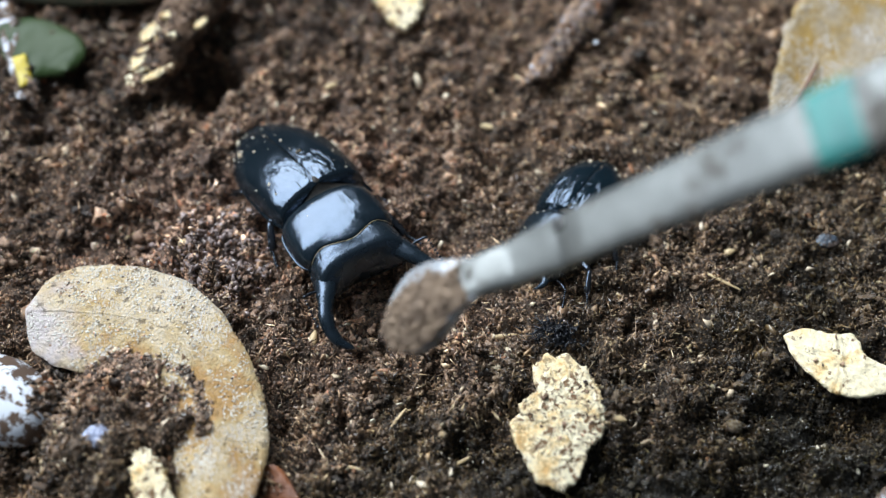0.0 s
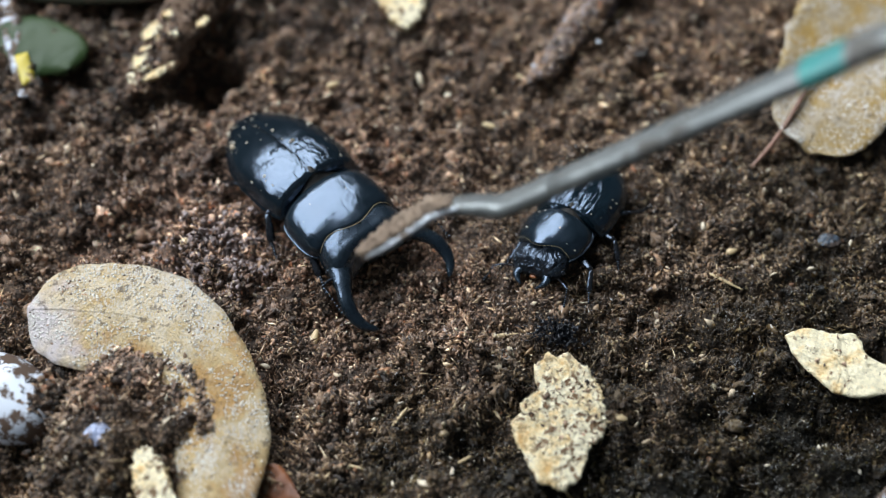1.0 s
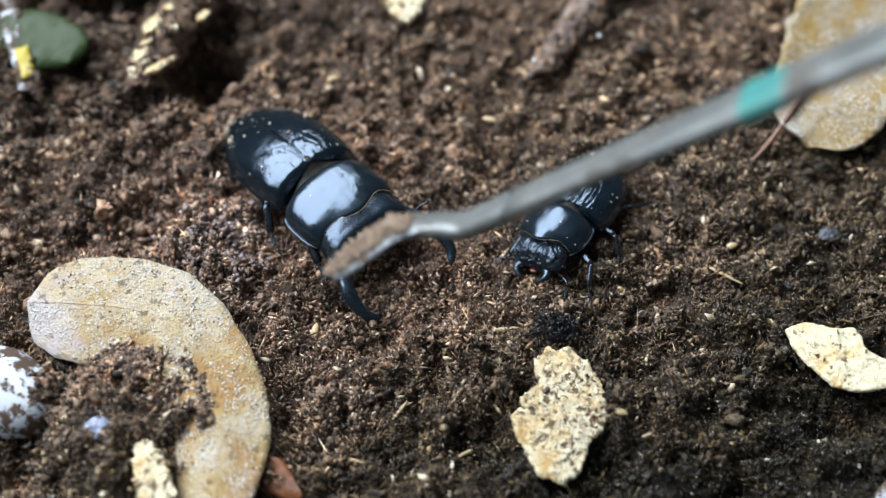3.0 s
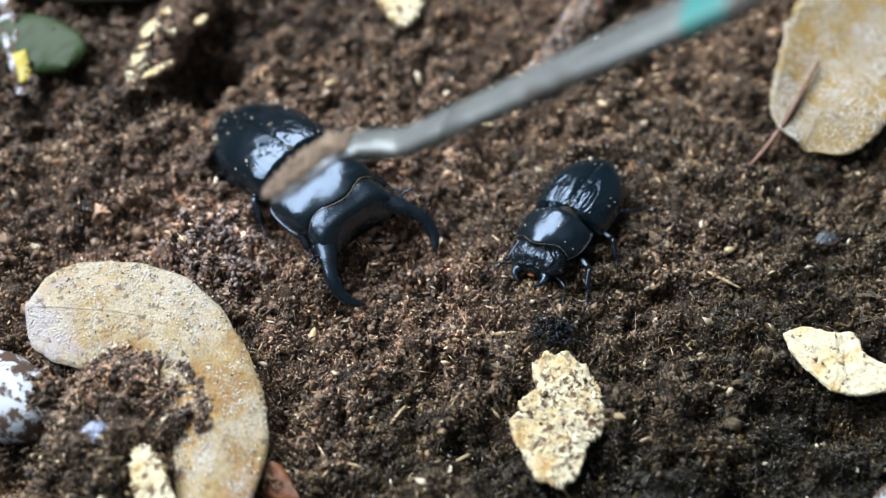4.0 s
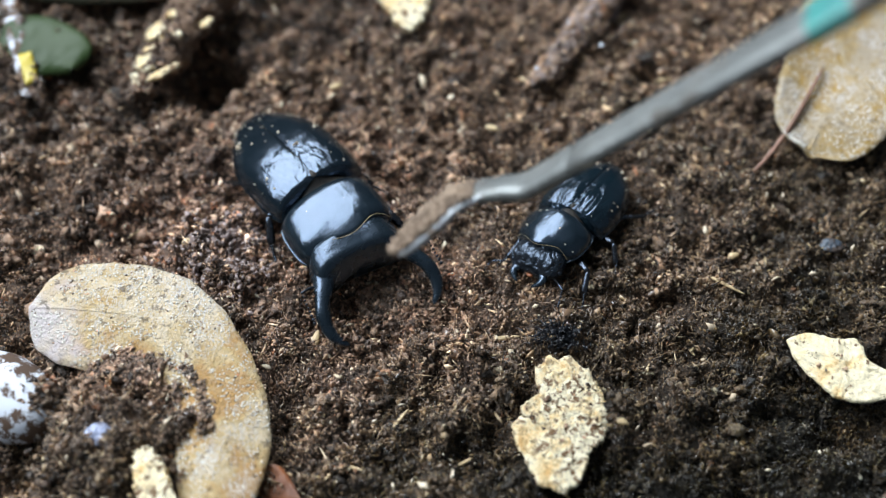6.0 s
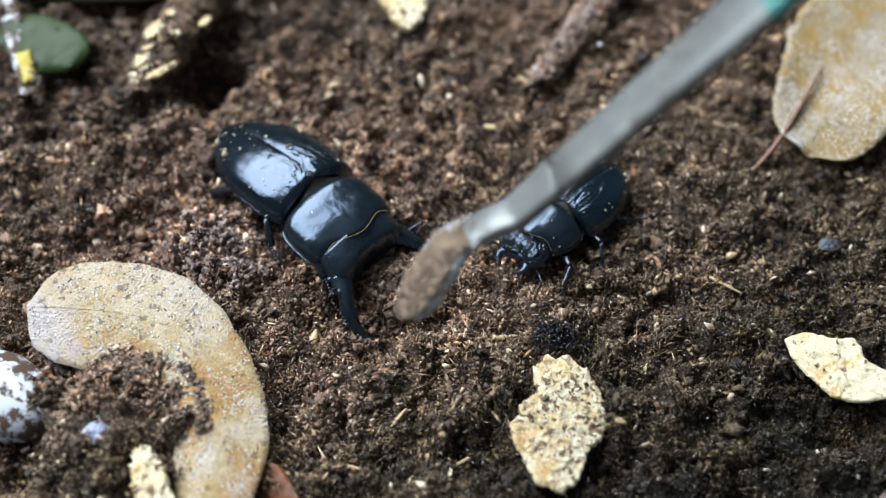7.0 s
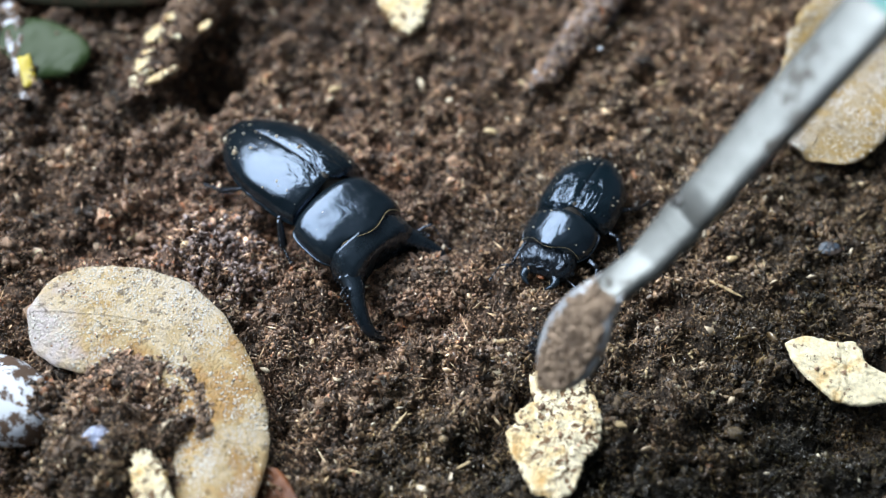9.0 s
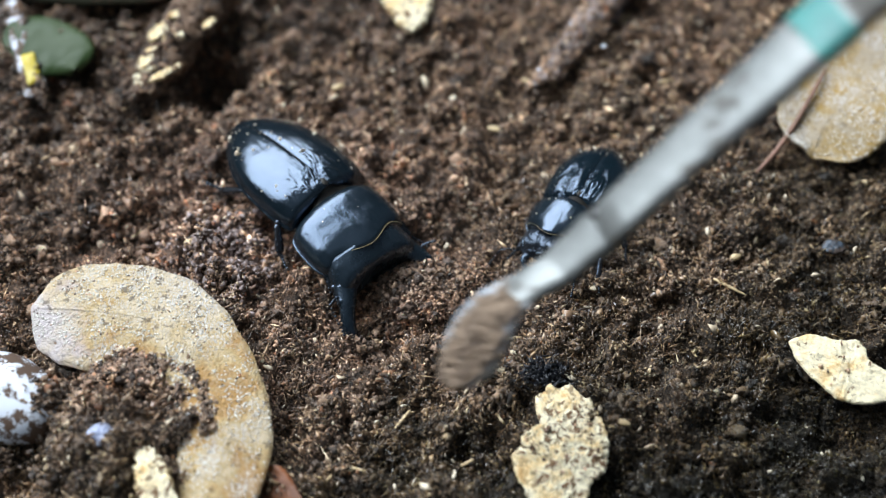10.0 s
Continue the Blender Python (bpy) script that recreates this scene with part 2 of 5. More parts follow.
def bulk(name, verts, faces, material, parent=None, smooth=False):
    mesh = bpy.data.meshes.new(name)
    verts, faces = np.asarray(verts, dtype=np.float32), np.asarray(faces, dtype=np.int32)
    k = faces.shape[1]
    mesh.vertices.add(len(verts))
    mesh.vertices.foreach_set("co", verts.ravel())
    mesh.loops.add(faces.size)
    mesh.loops.foreach_set("vertex_index", faces.ravel())
    mesh.polygons.add(len(faces))
    mesh.polygons.foreach_set("loop_start", np.arange(0, faces.size, k, dtype=np.int32))
    mesh.polygons.foreach_set("loop_total", np.full(len(faces), k, dtype=np.int32))
    mesh.update(calc_edges=True)
    mesh.validate()
    if smooth:
        mesh.shade_smooth()
    mesh.materials.append(material)
    ob = new(name, mesh)
    if parent:
        ob.parent = parent
    return ob


def rings(bm, rows, closed=True, caps=True):
    vs = [[bm.verts.new(p) for p in r] for r in rows]
    for a, b in zip(vs, vs[1:]):
        n = len(a)
        for i in range(n if closed else n - 1):
            j = (i + 1) % n
            bm.faces.new((a[i], a[j], b[j], b[i]))
    if caps and closed:
        bm.faces.new(list(reversed(vs[0])))
        bm.faces.new(vs[-1])
    return vs


def tube(bm, pts, radii, n=8, squash=1.0):
    pts = [Vector(p) for p in pts]
    rows = []
    up = Vector((0, 0, 1))
    for i, p in enumerate(pts):
        d = (pts[min(i + 1, len(pts) - 1)] - pts[max(i - 1, 0)]).normalized()
        side = d.cross(up)
        side = side.normalized() if side.length > 0.05 else Vector((1, 0, 0))
        top = side.cross(d)
        rows.append([p + (side * math.cos(a) + top * math.sin(a) * squash) * radii[i] for a in (2 * math.pi * k / n for k in range(n))])
    rings(bm, rows)


def spline(pts, n):
    """A smooth curve through a few points."""
    pts = [Vector(p) for p in pts]
    out = []
    for i in range(n + 1):
        u = i / n * (len(pts) - 1)
        k = min(int(u), len(pts) - 2)
        f = u - k
        p0, p1, p2, p3 = pts[max(k - 1, 0)], pts[k], pts[k + 1], pts[min(k + 2, len(pts) - 1)]
        out.append(0.5 * (2 * p1 + (p2 - p0) * f + (2 * p0 - 5 * p1 + 4 * p2 - p3) * f * f + (3 * p1 - p0 - 3 * p2 + p3) * f ** 3))
    return out


def ease(knots, x):
    """A smooth curve through (x, value) knots."""
    n = len(knots)
    slope = lambda i: (knots[min(i + 1, n - 1)][1] - knots[max(i - 1, 0)][1]) / (knots[min(i + 1, n - 1)][0] - knots[max(i - 1, 0)][0])
    if x <= knots[0][0]:
        return knots[0][1]
    for i in range(n - 1):
        (p, vp), (q, vq) = knots[i], knots[i + 1]
        if x <= q:
            h, f = q - p, (x - p) / (q - p)
            a, b = slope(i), slope(i + 1)
            return (2 * f ** 3 - 3 * f * f + 1) * vp + (f ** 3 - 2 * f * f + f) * h * a + (3 * f * f - 2 * f ** 3) * vq + (f ** 3 - f * f) * h * b
    return knots[-1][1]


def wob(x, y, z=0.0, s=1.0):
    return noise.noise(Vector((x * s, y * s, z * s + 7.3)))


# ---- the room round the bench, closed on all sides ----
def slab(name, x0, x1, y0, y1, z0, z1, label, category):
    bm = bmesh.new()
    bmesh.ops.create_cube(bm, size=1.0)
    for v in bm.verts:
        v.co = Vector(((x0, x1)[v.co.x > 0], (y0, y1)[v.co.y > 0], (z0, z1)[v.co.z > 0])) * 1000
    ob = part(name, bm, PLASTER, None, label, smooth=False)
    ob.matrix_basis = ROOM
    return tagged(ob, label, category, kind="structure")


S, TOP = 2.2, 2.3
slab("wall_window_sill", -S, S, WIN_Y, WIN_Y + 0.1, -0.05, WIN_LO, "plain plaster wall below the window", "wall")
slab("wall_window_head", -S, S, WIN_Y, WIN_Y + 0.1, WIN_HI, TOP, "plain plaster wall above the window", "wall")
slab("wall_window_left", -S, WIN_L, WIN_Y, WIN_Y + 0.1, WIN_LO, WIN_HI, "plain plaster wall beside the window", "wall")
slab("wall_window_right", WIN_R, S, WIN_Y, WIN_Y + 0.1, WIN_LO, WIN_HI, "plain plaster wall beside the window", "wall")
slab("wall_back", -S, S, -S - 0.1, -S, -0.05, TOP, "plain plaster wall opposite the window", "wall")
slab("wall_side_a", -S - 0.1, -S, -S - 0.1, WIN_Y + 0.1, -0.05, TOP, "plain plaster side wall", "wall")
slab("wall_side_b", S, S + 0.1, -S - 0.1, WIN_Y + 0.1, -0.05, TOP, "plain plaster side wall", "wall")
slab("ceiling", -S - 0.1, S + 0.1, -S - 0.1, WIN_Y + 0.1, TOP, TOP + 0.1, "plain plaster ceiling", "ceiling")

# ---- soil: one sheet, finely uneven near the beetles ----
LATTICE = np.random.RandomState(5).rand(512, 512)


def vnoise(x, y, size):
    x, y = np.asarray(x) / size + 191.3, np.asarray(y) / size + 157.7
    i, j = np.floor(x).astype(int), np.floor(y).astype(int)
    f, g = x - i, y - j
    f, g = f * f * (3 - 2 * f), g * g * (3 - 2 * g)
    at = lambda a, b: LATTICE[a % 512, b % 512]
    return (at(i, j) * (1 - f) + at(i + 1, j) * f) * (1 - g) + (at(i, j + 1) * (1 - f) + at(i + 1, j + 1) * f) * g - 0.5


def hump(x, y, cx, cy, rx, ry, h, p=2.0):
    return h * np.exp(-(((x - cx) / rx) ** 2 + ((y - cy) / ry) ** 2) ** (p / 2))


def soil_height(x, y, fine=True):
    """Height of the soil in mm at x, y in mm."""
    z = 3.0 * vnoise(x, y, 55) + 2.0 * vnoise(x + 40, y, 22) - 0.6
    z = z + hump(x, y, -70, -50, 17, 14, 8.5, 3.0)                      # heap lying on the leaf
    z = z - hump(x, y, -64, 57, 8.5, 10, 15.0, 3.0)                        # hole beside the bark
    z = z + hump(x, y, -84, 52, 10, 14, 2.0)
    z = z + hump(x, y, 36, 70, 9, 16, 3.0)                              # grey lumpy ridge
    z = z - hump(x, y, -18, -18, 12, 12, 3.2, 3.0) - hump(x, y, 10, 12, 7, 8, 2.2) - hump(x, y, 15, 25, 4, 6, 3.5)
    z = z - hump(x, y, 60, -64, 34, 8, 3.0) - hump(x, y, -36, -45, 5, 16, 1.6)
    z = z - hump(x, y, 88, -46, 14, 6, 3.5) - hump(x, y, -36, -52, 5, 12, 1.0)
    z = z + hump(x, y, -15, -38, 24, 10, 1.5)
    flat = hump(x, y, -36, 14, 24, 26, 1.0, 4.0) + hump(x, y, 30, 5, 14, 20, 1.0, 4.0)
    z = z * (1 - 0.7 * np.clip(flat, 0, 1))
    if fine:
        cut = np.clip(1 - np.abs(vnoise(x + 17, y + 71, 8.5)) * 9, 0, 1) * np.clip(0.5 + 2.4 * vnoise(x, y + 40, 17), 0, 1)
        z = z - np.where(y > 22, 1.8, 3.2) * cut                                               # cracks between the clumps
        z = z + 3.0 * vnoise(x + 3, y + 31, 14) + 5.2 * vnoise(x, y + 9, 7) + 4.2 * vnoise(x + 5, y, 3.4) + 1.8 * vnoise(x, y, 1.6)
    return z


def make_ground():
    fine_x, fine_y = np.arange(-150, 150.1, 0.75), np.arange(-95, 120.1, 0.75)
    grow = 150 + np.cumsum(1.5 * 1.28 ** np.arange(26))
    grow = grow[grow < 4200]
    xs = np.concatenate([-grow[::-1], fine_x, grow])
    ys = np.concatenate([-95 - (grow - 150)[::-1], fine_y, 120 + grow - 150])
    gx, gy = np.meshgrid(xs, ys)
    gz = soil_height(gx, gy)
    v = np.stack([gx, gy, gz], -1).reshape(-1, 3) * MM
    n, m = len(xs), len(ys)
    a = (np.arange(m - 1)[:, None] * n + np.arange(n - 1)[None]).ravel()
    f = np.stack([a, a + 1, a + n + 1, a + n], 1)
    return tagged(bulk("ground", v, f, SOIL), "dark brown crumbly damp soil, uneven, with holes and heaps", "soil", kind="structure")


make_ground()


def rest(x, y):
    return float(soil_height(np.float64(x), np.float64(y)))


def scatter_shapes(base_v, base_f, centres, scales, rng, rough=0.28):
    """Many turned and scaled copies of one small shape, as two arrays."""
    n, k = len(centres), len(base_v)
    q = rng.normal(size=(n, 4))
    q /= np.linalg.norm(q, axis=1)[:, None]
    w, x, y, z = q.T
    rot = np.stack([np.stack([1 - 2 * (y * y + z * z), 2 * (x * y - z * w), 2 * (x * z + y * w)], -1),
                    np.stack([2 * (x * y + z * w), 1 - 2 * (x * x + z * z), 2 * (y * z - x * w)], -1),
                    np.stack([2 * (x * z - y * w), 2 * (y * z + x * w), 1 - 2 * (x * x + y * y)], -1)], 1)
    v = base_v[None] * (1 + rough * rng.normal(size=(n, k, 1))) * scales[:, None]
    v = np.einsum("nij,nkj->nki", rot, v) + centres[:, None]
    f = base_f[None] + (np.arange(n) * k)[:, None, None]
    return v.reshape(-1, 3), f.reshape(-1, base_f.shape[1])


def scatter_flat(base_v, base_f, centres, sizes, turns):
    """Copies of one small shape lying flat, each turned about the upright."""
    v = base_v[None] * sizes[:, None]
    c, s = np.cos(turns)[:, None], np.sin(turns)[:, None]
    v = np.stack([v[..., 0] * c - v[..., 1] * s, v[..., 0] * s + v[..., 1] * c, v[..., 2]], -1) + centres[:, None]
    f = base_f[None] + (np.arange(len(centres)) * len(base_v))[:, None, None]
    return v.reshape(-1, 3), f.reshape(-1, 3)


PHI = (1 + 5 ** 0.5) / 2
ICO_V = np.array([(-1, PHI, 0), (1, PHI, 0), (-1, -PHI, 0), (1, -PHI, 0), (0, -1, PHI), (0, 1, PHI), (0, -1, -PHI), (0, 1, -PHI),
                  (PHI, 0, -1), (PHI, 0, 1), (-PHI, 0, -1), (-PHI, 0, 1)]) / 1.9
ICO_F = np.array([(0, 11, 5), (0, 5, 1), (0, 1, 7), (0, 7, 10), (0, 10, 11), (1, 5, 9), (5, 11, 4), (11, 10, 2), (10, 7, 6), (7, 1, 8),
                  (3, 9, 4), (3, 4, 2), (3, 2, 6), (3, 6, 8), (3, 8, 9), (4, 9, 5), (2, 4, 11), (6, 2, 10), (8, 6, 7), (9, 8, 1)])
OCT_V = np.array([(1, 0, 0), (-1, 0, 0), (0, 1, 0), (0, -1, 0), (0, 0, 1), (0, 0, -1)], dtype=float)
OCT_F = np.array([(0, 2, 4), (2, 1, 4), (1, 3, 4), (3, 0, 4), (2, 0, 5), (1, 2, 5), (3, 1, 5), (0, 3, 5)])


def make_litter():
    rng = np.random.RandomState(11)

    def spots(n):
        y = rng.uniform(-82, 104, n)
        x = rng.uniform(-1, 1, n) * (112 + 0.22 * y)
        return x, y

    # crumbs
    x, y = spots(70000)
    keep = rng.rand(len(x)) < 0.55 + 1.3 * vnoise(x + 11, y + 5, 4.2) + 0.9 * vnoise(x, y, 9)
    x, y = x[keep], y[keep]
    r = np.clip(rng.lognormal(-1.02, 0.42, len(x)), 0.16, 0.9)
    r *= np.where((x > 10) | (y < 5), 0.78, 1.0) * np.where(y > 20, 1.12, 1.0)
    z = soil_height(x, y) + r * rng.uniform(-0.1, 0.7, len(x))
    v, f = scatter_shapes(ICO_V, ICO_F, np.stack([x, y, z], 1), r[:, None] * rng.uniform(0.15, 1.85, (len(x), 3)), rng, 0.8)
    tagged(bulk("soil_crumbs", v * MM, f, CRUMB), "loose brown crumbs and clods of damp soil", "soil", kind="stuff")
    # clods of many crumbs stuck together
    x, y = spots(520)
    r = rng.uniform(0.9, 2.6, len(x))
    k = 26
    d = rng.normal(size=(len(x), k, 3)) * np.array([0.55, 0.55, 0.36])
    c = np.stack([x, y, soil_height(x, y) + 0.3 * r], 1)[:, None] + d * r[:, None, None]
    q = np.repeat(r, k) * rng.uniform(0.14, 0.36, len(x) * k)
    v, f = scatter_shapes(ICO_V, ICO_F, c.reshape(-1, 3), q[:, None] * rng.uniform(0.2, 1.9, (len(q), 3)), rng, 0.8)
    tagged(bulk("soil_clumps", v * MM, f, CRUMB), "small rough clumps of brown soil", "soil", kind="stuff")
    # dust between them
    x, y = spots(70000)
    r = rng.uniform(0.14, 0.42, len(x))
    z = soil_height(x, y) + rng.uniform(0.0, 1.0, len(x))
    v, f = scatter_shapes(OCT_V, OCT_F, np.stack([x, y, z], 1), r[:, None] * rng.uniform(0.3, 1.9, (len(x), 3)), rng, 0.4)
    tagged(bulk("soil_grains", v * MM, f, CRUMB), "fine grains of brown soil", "soil", kind="stuff")
    # fibres, densest on the mossy side
    x, y = spots(92000)
    keep = rng.rand(len(x)) < np.where((x > 0) | (y < -20), 0.62, 0.30) + 1.5 * vnoise(x + 11, y + 5, 4.2)
    x, y = x[keep], y[keep]
    n = len(x)
    length, thick = 0.6 * np.exp(rng.normal(0.3, 0.55, n)), rng.uniform(0.10, 0.27, n)
    z = soil_height(x, y) + rng.uniform(-0.1, 1.9, n)
    v, f = scatter_shapes(OCT_V, OCT_F, np.stack([x, y, z], 1), np.stack([length, thick * rng.uniform(0.5, 1.2, n), thick * 0.7], 1), rng, 0.5)
    tagged(bulk("soil_fibres", v * MM, f, FIBRE, smooth=True), "short tan and brown wood fibres in the soil", "plant fibre", kind="stuff")

    # torn shreds of rotten wood
    x, y = spots(34000)
    keep = rng.rand(len(x)) < np.where((x > 0) | (y < -20), 0.75, 0.35) + 1.4 * vnoise(x + 11, y + 5, 4.2)
    x, y = x[keep], y[keep]
    n = len(x)
    long = 0.42 * np.exp(rng.normal(0.2, 0.45, n))
    z = soil_height(x, y) + rng.uniform(0.0, 1.4, n)
    v, f = scatter_shapes(ICO_V, ICO_F, np.stack([x, y, z], 1), np.stack([long, long * rng.uniform(0.3, 0.7, n), long * rng.uniform(0.15, 0.35, n)], 1), rng, 0.6)
    tagged(bulk("soil_shreds", v * MM, f, FIBRE), "torn dark shreds of rotten wood in the soil", "plant fibre", kind="stuff")

    # pale chips, a few reddish
    x, y = spots(400)
    n = len(x)
    r = 0.35 * np.exp(rng.normal(0.15, 0.45, n))
    z = soil_height(x, y) + 1.0
    v, f = scatter_shapes(ICO_V, ICO_F, np.stack([x, y, z], 1), np.stack([r * 1.7, r, r * 0.5], 1), rng, 0.35)
    tagged(bulk("wood_chips", v * MM, f, CHIPS), "tiny cream and tan wood chips scattered on the soil", "wood chip", kind="stuff")


CHIPS = make_plain("pale_chip", (0.85, 0.76, 0.60), (0.50, 0.36, 0.22), 0.5, 45, bump=0.0)
make_litter()


# ---- beetles ----
def dome_row(y, w, top, side, low, n, e=0.85, lip=0.0, half=0, inset=0.03):
    """One closed cross-section. half: 0 whole, +1 or -1 only that side of the middle line."""
    pts = []
    if half:
        for i in range(n + 1):
            a = math.pi / 2 * (1 - i / n)
            pts.append((half * (inset + (w - inset) * abs(math.cos(a)) ** e), y, side + (top - side) * abs(math.sin(a)) ** e))
        pts.insert(1, (half * (inset + 0.10), y, pts[0][2] + 0.02))
        pts.insert(0, (half * inset, y, pts[0][2] - 0.15))
        if lip:
            pts.append((half * (w + lip), y, side - 0.1))
            pts.append((half * (w + lip), y, side - 0.6))
        pts.append((half * (w * 0.82), y, low))
        pts.append((half * inset, y, low))
        return pts
    for i in range(2 * n + 1):
        a = math.pi * i / (2 * n)
        c, s = math.cos(a), math.sin(a)
        pts.append((-math.copysign(abs(c) ** e, c) * w, y, side + (top - side) * abs(s) ** e))
    for i in range(1, n):
        a = math.pi * i / n
        c, s = math.cos(a), math.sin(a)
        pts.append((math.copysign(abs(c) ** e, c) * w * 0.97, y, side - (side - low) * abs(s) ** 0.6))
    return pts


def specks(name, parent, rng, n, place, lo, hi):
    v, r = [], []
    for _ in range(n):
        v.append(place())
        r.append(min(hi, lo * math.exp(abs(rng.normal(0, 0.75)))))
    r = np.array(r)
    vv, ff = scatter_shapes(OCT_V, OCT_F, np.array(v), r[:, None] * rng.lognormal(-0.1, 0.45, (n, 3)), rng, 0.5)
    return tagged(bulk(name, vv * MM, ff, SPECK, parent), "pale crumbs of soil stuck on the shell", kind="stuff")


SPECK = make_plain("speck", (0.78, 0.69, 0.54), (0.50, 0.37, 0.24), 0.7, 900)


def stag_beetle(male, label):
    g = dict(EL=36.2, EW=13.3, ET=13.5, ES=5.4, PL=14.4, PW=12.7, PT=12.6, HL=9.0, HW=12.0, HT=11.9) if male else \
        dict(EL=23.2, EW=9.8, ET=10.4, ES=4.3, PL=9.9, PW=9.2, PT=10.5, HL=5.8, HW=7.1, HT=7.8)
    k = 1.0 if male else 0.70
    E0, P0 = (2.1, 3.4) if male else (-0.49, 0.42)         # where wing cases and pronotum begin
    rng = np.random.RandomState(3 if male else 4)
    ob = tagged(new("stag_beetle"), label, "beetle", "beetles on the soil")
    EL, EW, ET, ES, PL, PW, PT, HL, HW, HT = (g[q] for q in ("EL", "EW", "ET", "ES", "PL", "PW", "PT", "HL", "HW", "HT"))

    def el_w(s):
        return EW * (1 - 0.10 * (1 - min(1.0, s / 0.2)) ** 2 if s < 0.38 else 1.0 * max(0.0, 1 - ((s - 0.38) / 0.62) ** 2.0) ** 0.68)

    def el_top(s):
        return ES + (ET - ES) * (0.90 + 0.10 * math.sin(min(1.0, s / 0.3) * math.pi / 2)) * max(0.0, 1 - max(0.0, (s - 0.08) / 0.92) ** 1.85) ** 0.62

    for half in (1, -1):
        bm = bmesh.new()
        rows = []
        for i in range(31):
            s = (1 - (1 - i / 30) ** 1.35) * 0.9985
            w = max(el_w(s), 0.5)
            y = -EL * s + E0
            bend = 0.5 * k * max(0.0, 1 - s * 9)          # the front edge slants back to the middle
            r = dome_row(y, w, el_top(s), ES, 2.6 * k, 18, 0.90, 0.35 * k, half)
            r = [(x, yy - bend * (1 - min(1, abs(x) / max(w, 1e-3))) * 1.4, z - 0.30 * k * math.exp(-(x / (0.28 * k)) ** 2)) for x, yy, z in r]
            rows.append(r if half < 0 else list(reversed(r)))
        rings(bm, rows)
        part("wing_case", bm, ELYTRA if male else ELYTRA_F, ob, "glossy black wing case with a fine rim")
    bm = bmesh.new()                                       # belly
    rings(bm, [[(x * 0.9, y, z) for x, y, z in dome_row(-EL * s, max(el_w(s) * 0.93, 0.4), ES - 0.1, ES - 0.5, 1.4 * k + 2.5 * s * k, 8)]
               for s in (-0.1, 0.0, 0.2, 0.4, 0.6, 0.8, 0.93)])
    part("abdomen", bm, LEG, ob)
    bm = bmesh.new()                                       # scutellum and the soft joint behind the pronotum
    rings(bm, [dome_row(y + E0 + 0.7 * k, w, t, ES, 2.5 * k, 8) for y, w, t in ((-4.6 * k, 0.5 * k, ET * 0.93), (-3.2 * k, 1.6 * k, ET * 0.97), (-1.9 * k, 2.8 * k, ET * 0.95),
                                                                 (-0.7 * k, 6.0 * k, ET * 0.84), (0.9 * k, 9.2 * k, ET * 0.78), (2.2 * k, 9.2 * k, ET * 0.74))])
    part("scutellum", bm, JOINT, ob, "brownish black joint plate behind the pronotum")

    # pronotum
    bm = bmesh.new()
    rows = []
    for i in range(19):
        s = i / 18
        w = PW * ease(((0, 0.85), (0.08, 0.945), (0.35, 1.0), (0.72, 1.0), (0.90, 0.94), (1.0, 0.84)) if male else
                      ((0, 0.88), (0.12, 0.97), (0.40, 1.0), (0.75, 0.93), (1.0, 0.74)), s)
        top = ES + (PT - ES) * ease(((0, 0.86), (0.10, 0.97), (0.45, 1.0), (0.8, 0.965), (1.0, 0.87)), s)
        r = dome_row(P0 + PL * s, w, top, ES, 2.0 * k, 14, 0.78 if male else 1.0)
        edge = max(0.0, (s - 0.6) / 0.4)
        back = max(0.0, 1 - s / 0.3)
        r = [(x, y + edge * k * (1.5 * math.exp(-(x / (4.2 * k)) ** 2) - 0.9 * math.exp(-((abs(x) - 7.5 * k) / (3.0 * k)) ** 2) + 0.9 * (abs(x) / PW) ** 6)
              - back * k * 0.9 * math.exp(-(x / (7 * k)) ** 2), z + 0.10 * wob(x, y, 0, 0.35)) for x, y, z in r]
        rows.append(r)
    rings(bm, rows)
    pro = part("pronotum", bm, PRONOTUM, ob, "smooth satin black pronotum")
    bm = bmesh.new()                                       # golden hair line along its front edge
    y1 = P0 + PL
    front = [(-PW * 0.86 + 2 * PW * 0.86 * i / 40) for i in range(41)]
    zt = lambda x: ES + (PT - ES) * 0.825 * max(0.02, 1 - (abs(x) / (PW * 0.885)) ** 2.45) ** 0.41 + (0.42 if male else 0.1)
    pts = [(x, y1 + 0.18 + k * (1.5 * math.exp(-(x / (4.2 * k)) ** 2) - 0.9 * math.exp(-((abs(x) - 7.5 * k) / (3.0 * k)) ** 2) + 0.9 * (abs(x) / PW) ** 6), zt(x)) for x in front]
    tube(bm, pts, [0.10 if male else 0.045] * 41, 6)
    part("hair_fringe", bm, HAIR, pro, "thin golden hair fringe")
    bm = bmesh.new()                                       # raised side rim
    for sd in (1, -1):
        pts = [(sd * PW * 1.01 * ease(((0, 0.85), (0.08, 0.945), (0.35, 1.0), (0.72, 1.0), (0.90, 0.94), (1.0, 0.84)) if male else
                                      ((0, 0.88), (0.12, 0.97), (0.40, 1.0), (0.75, 0.93), (1.0, 0.74)), i / 20), P0 + PL * i / 20, ES + 0.1) for i in range(21)]
        tube(bm, pts, [0.35 * k] * 21, 6)
    part("rim", bm, PRONOTUM, pro)

    # head
    bm = bmesh.new()
    rows = []
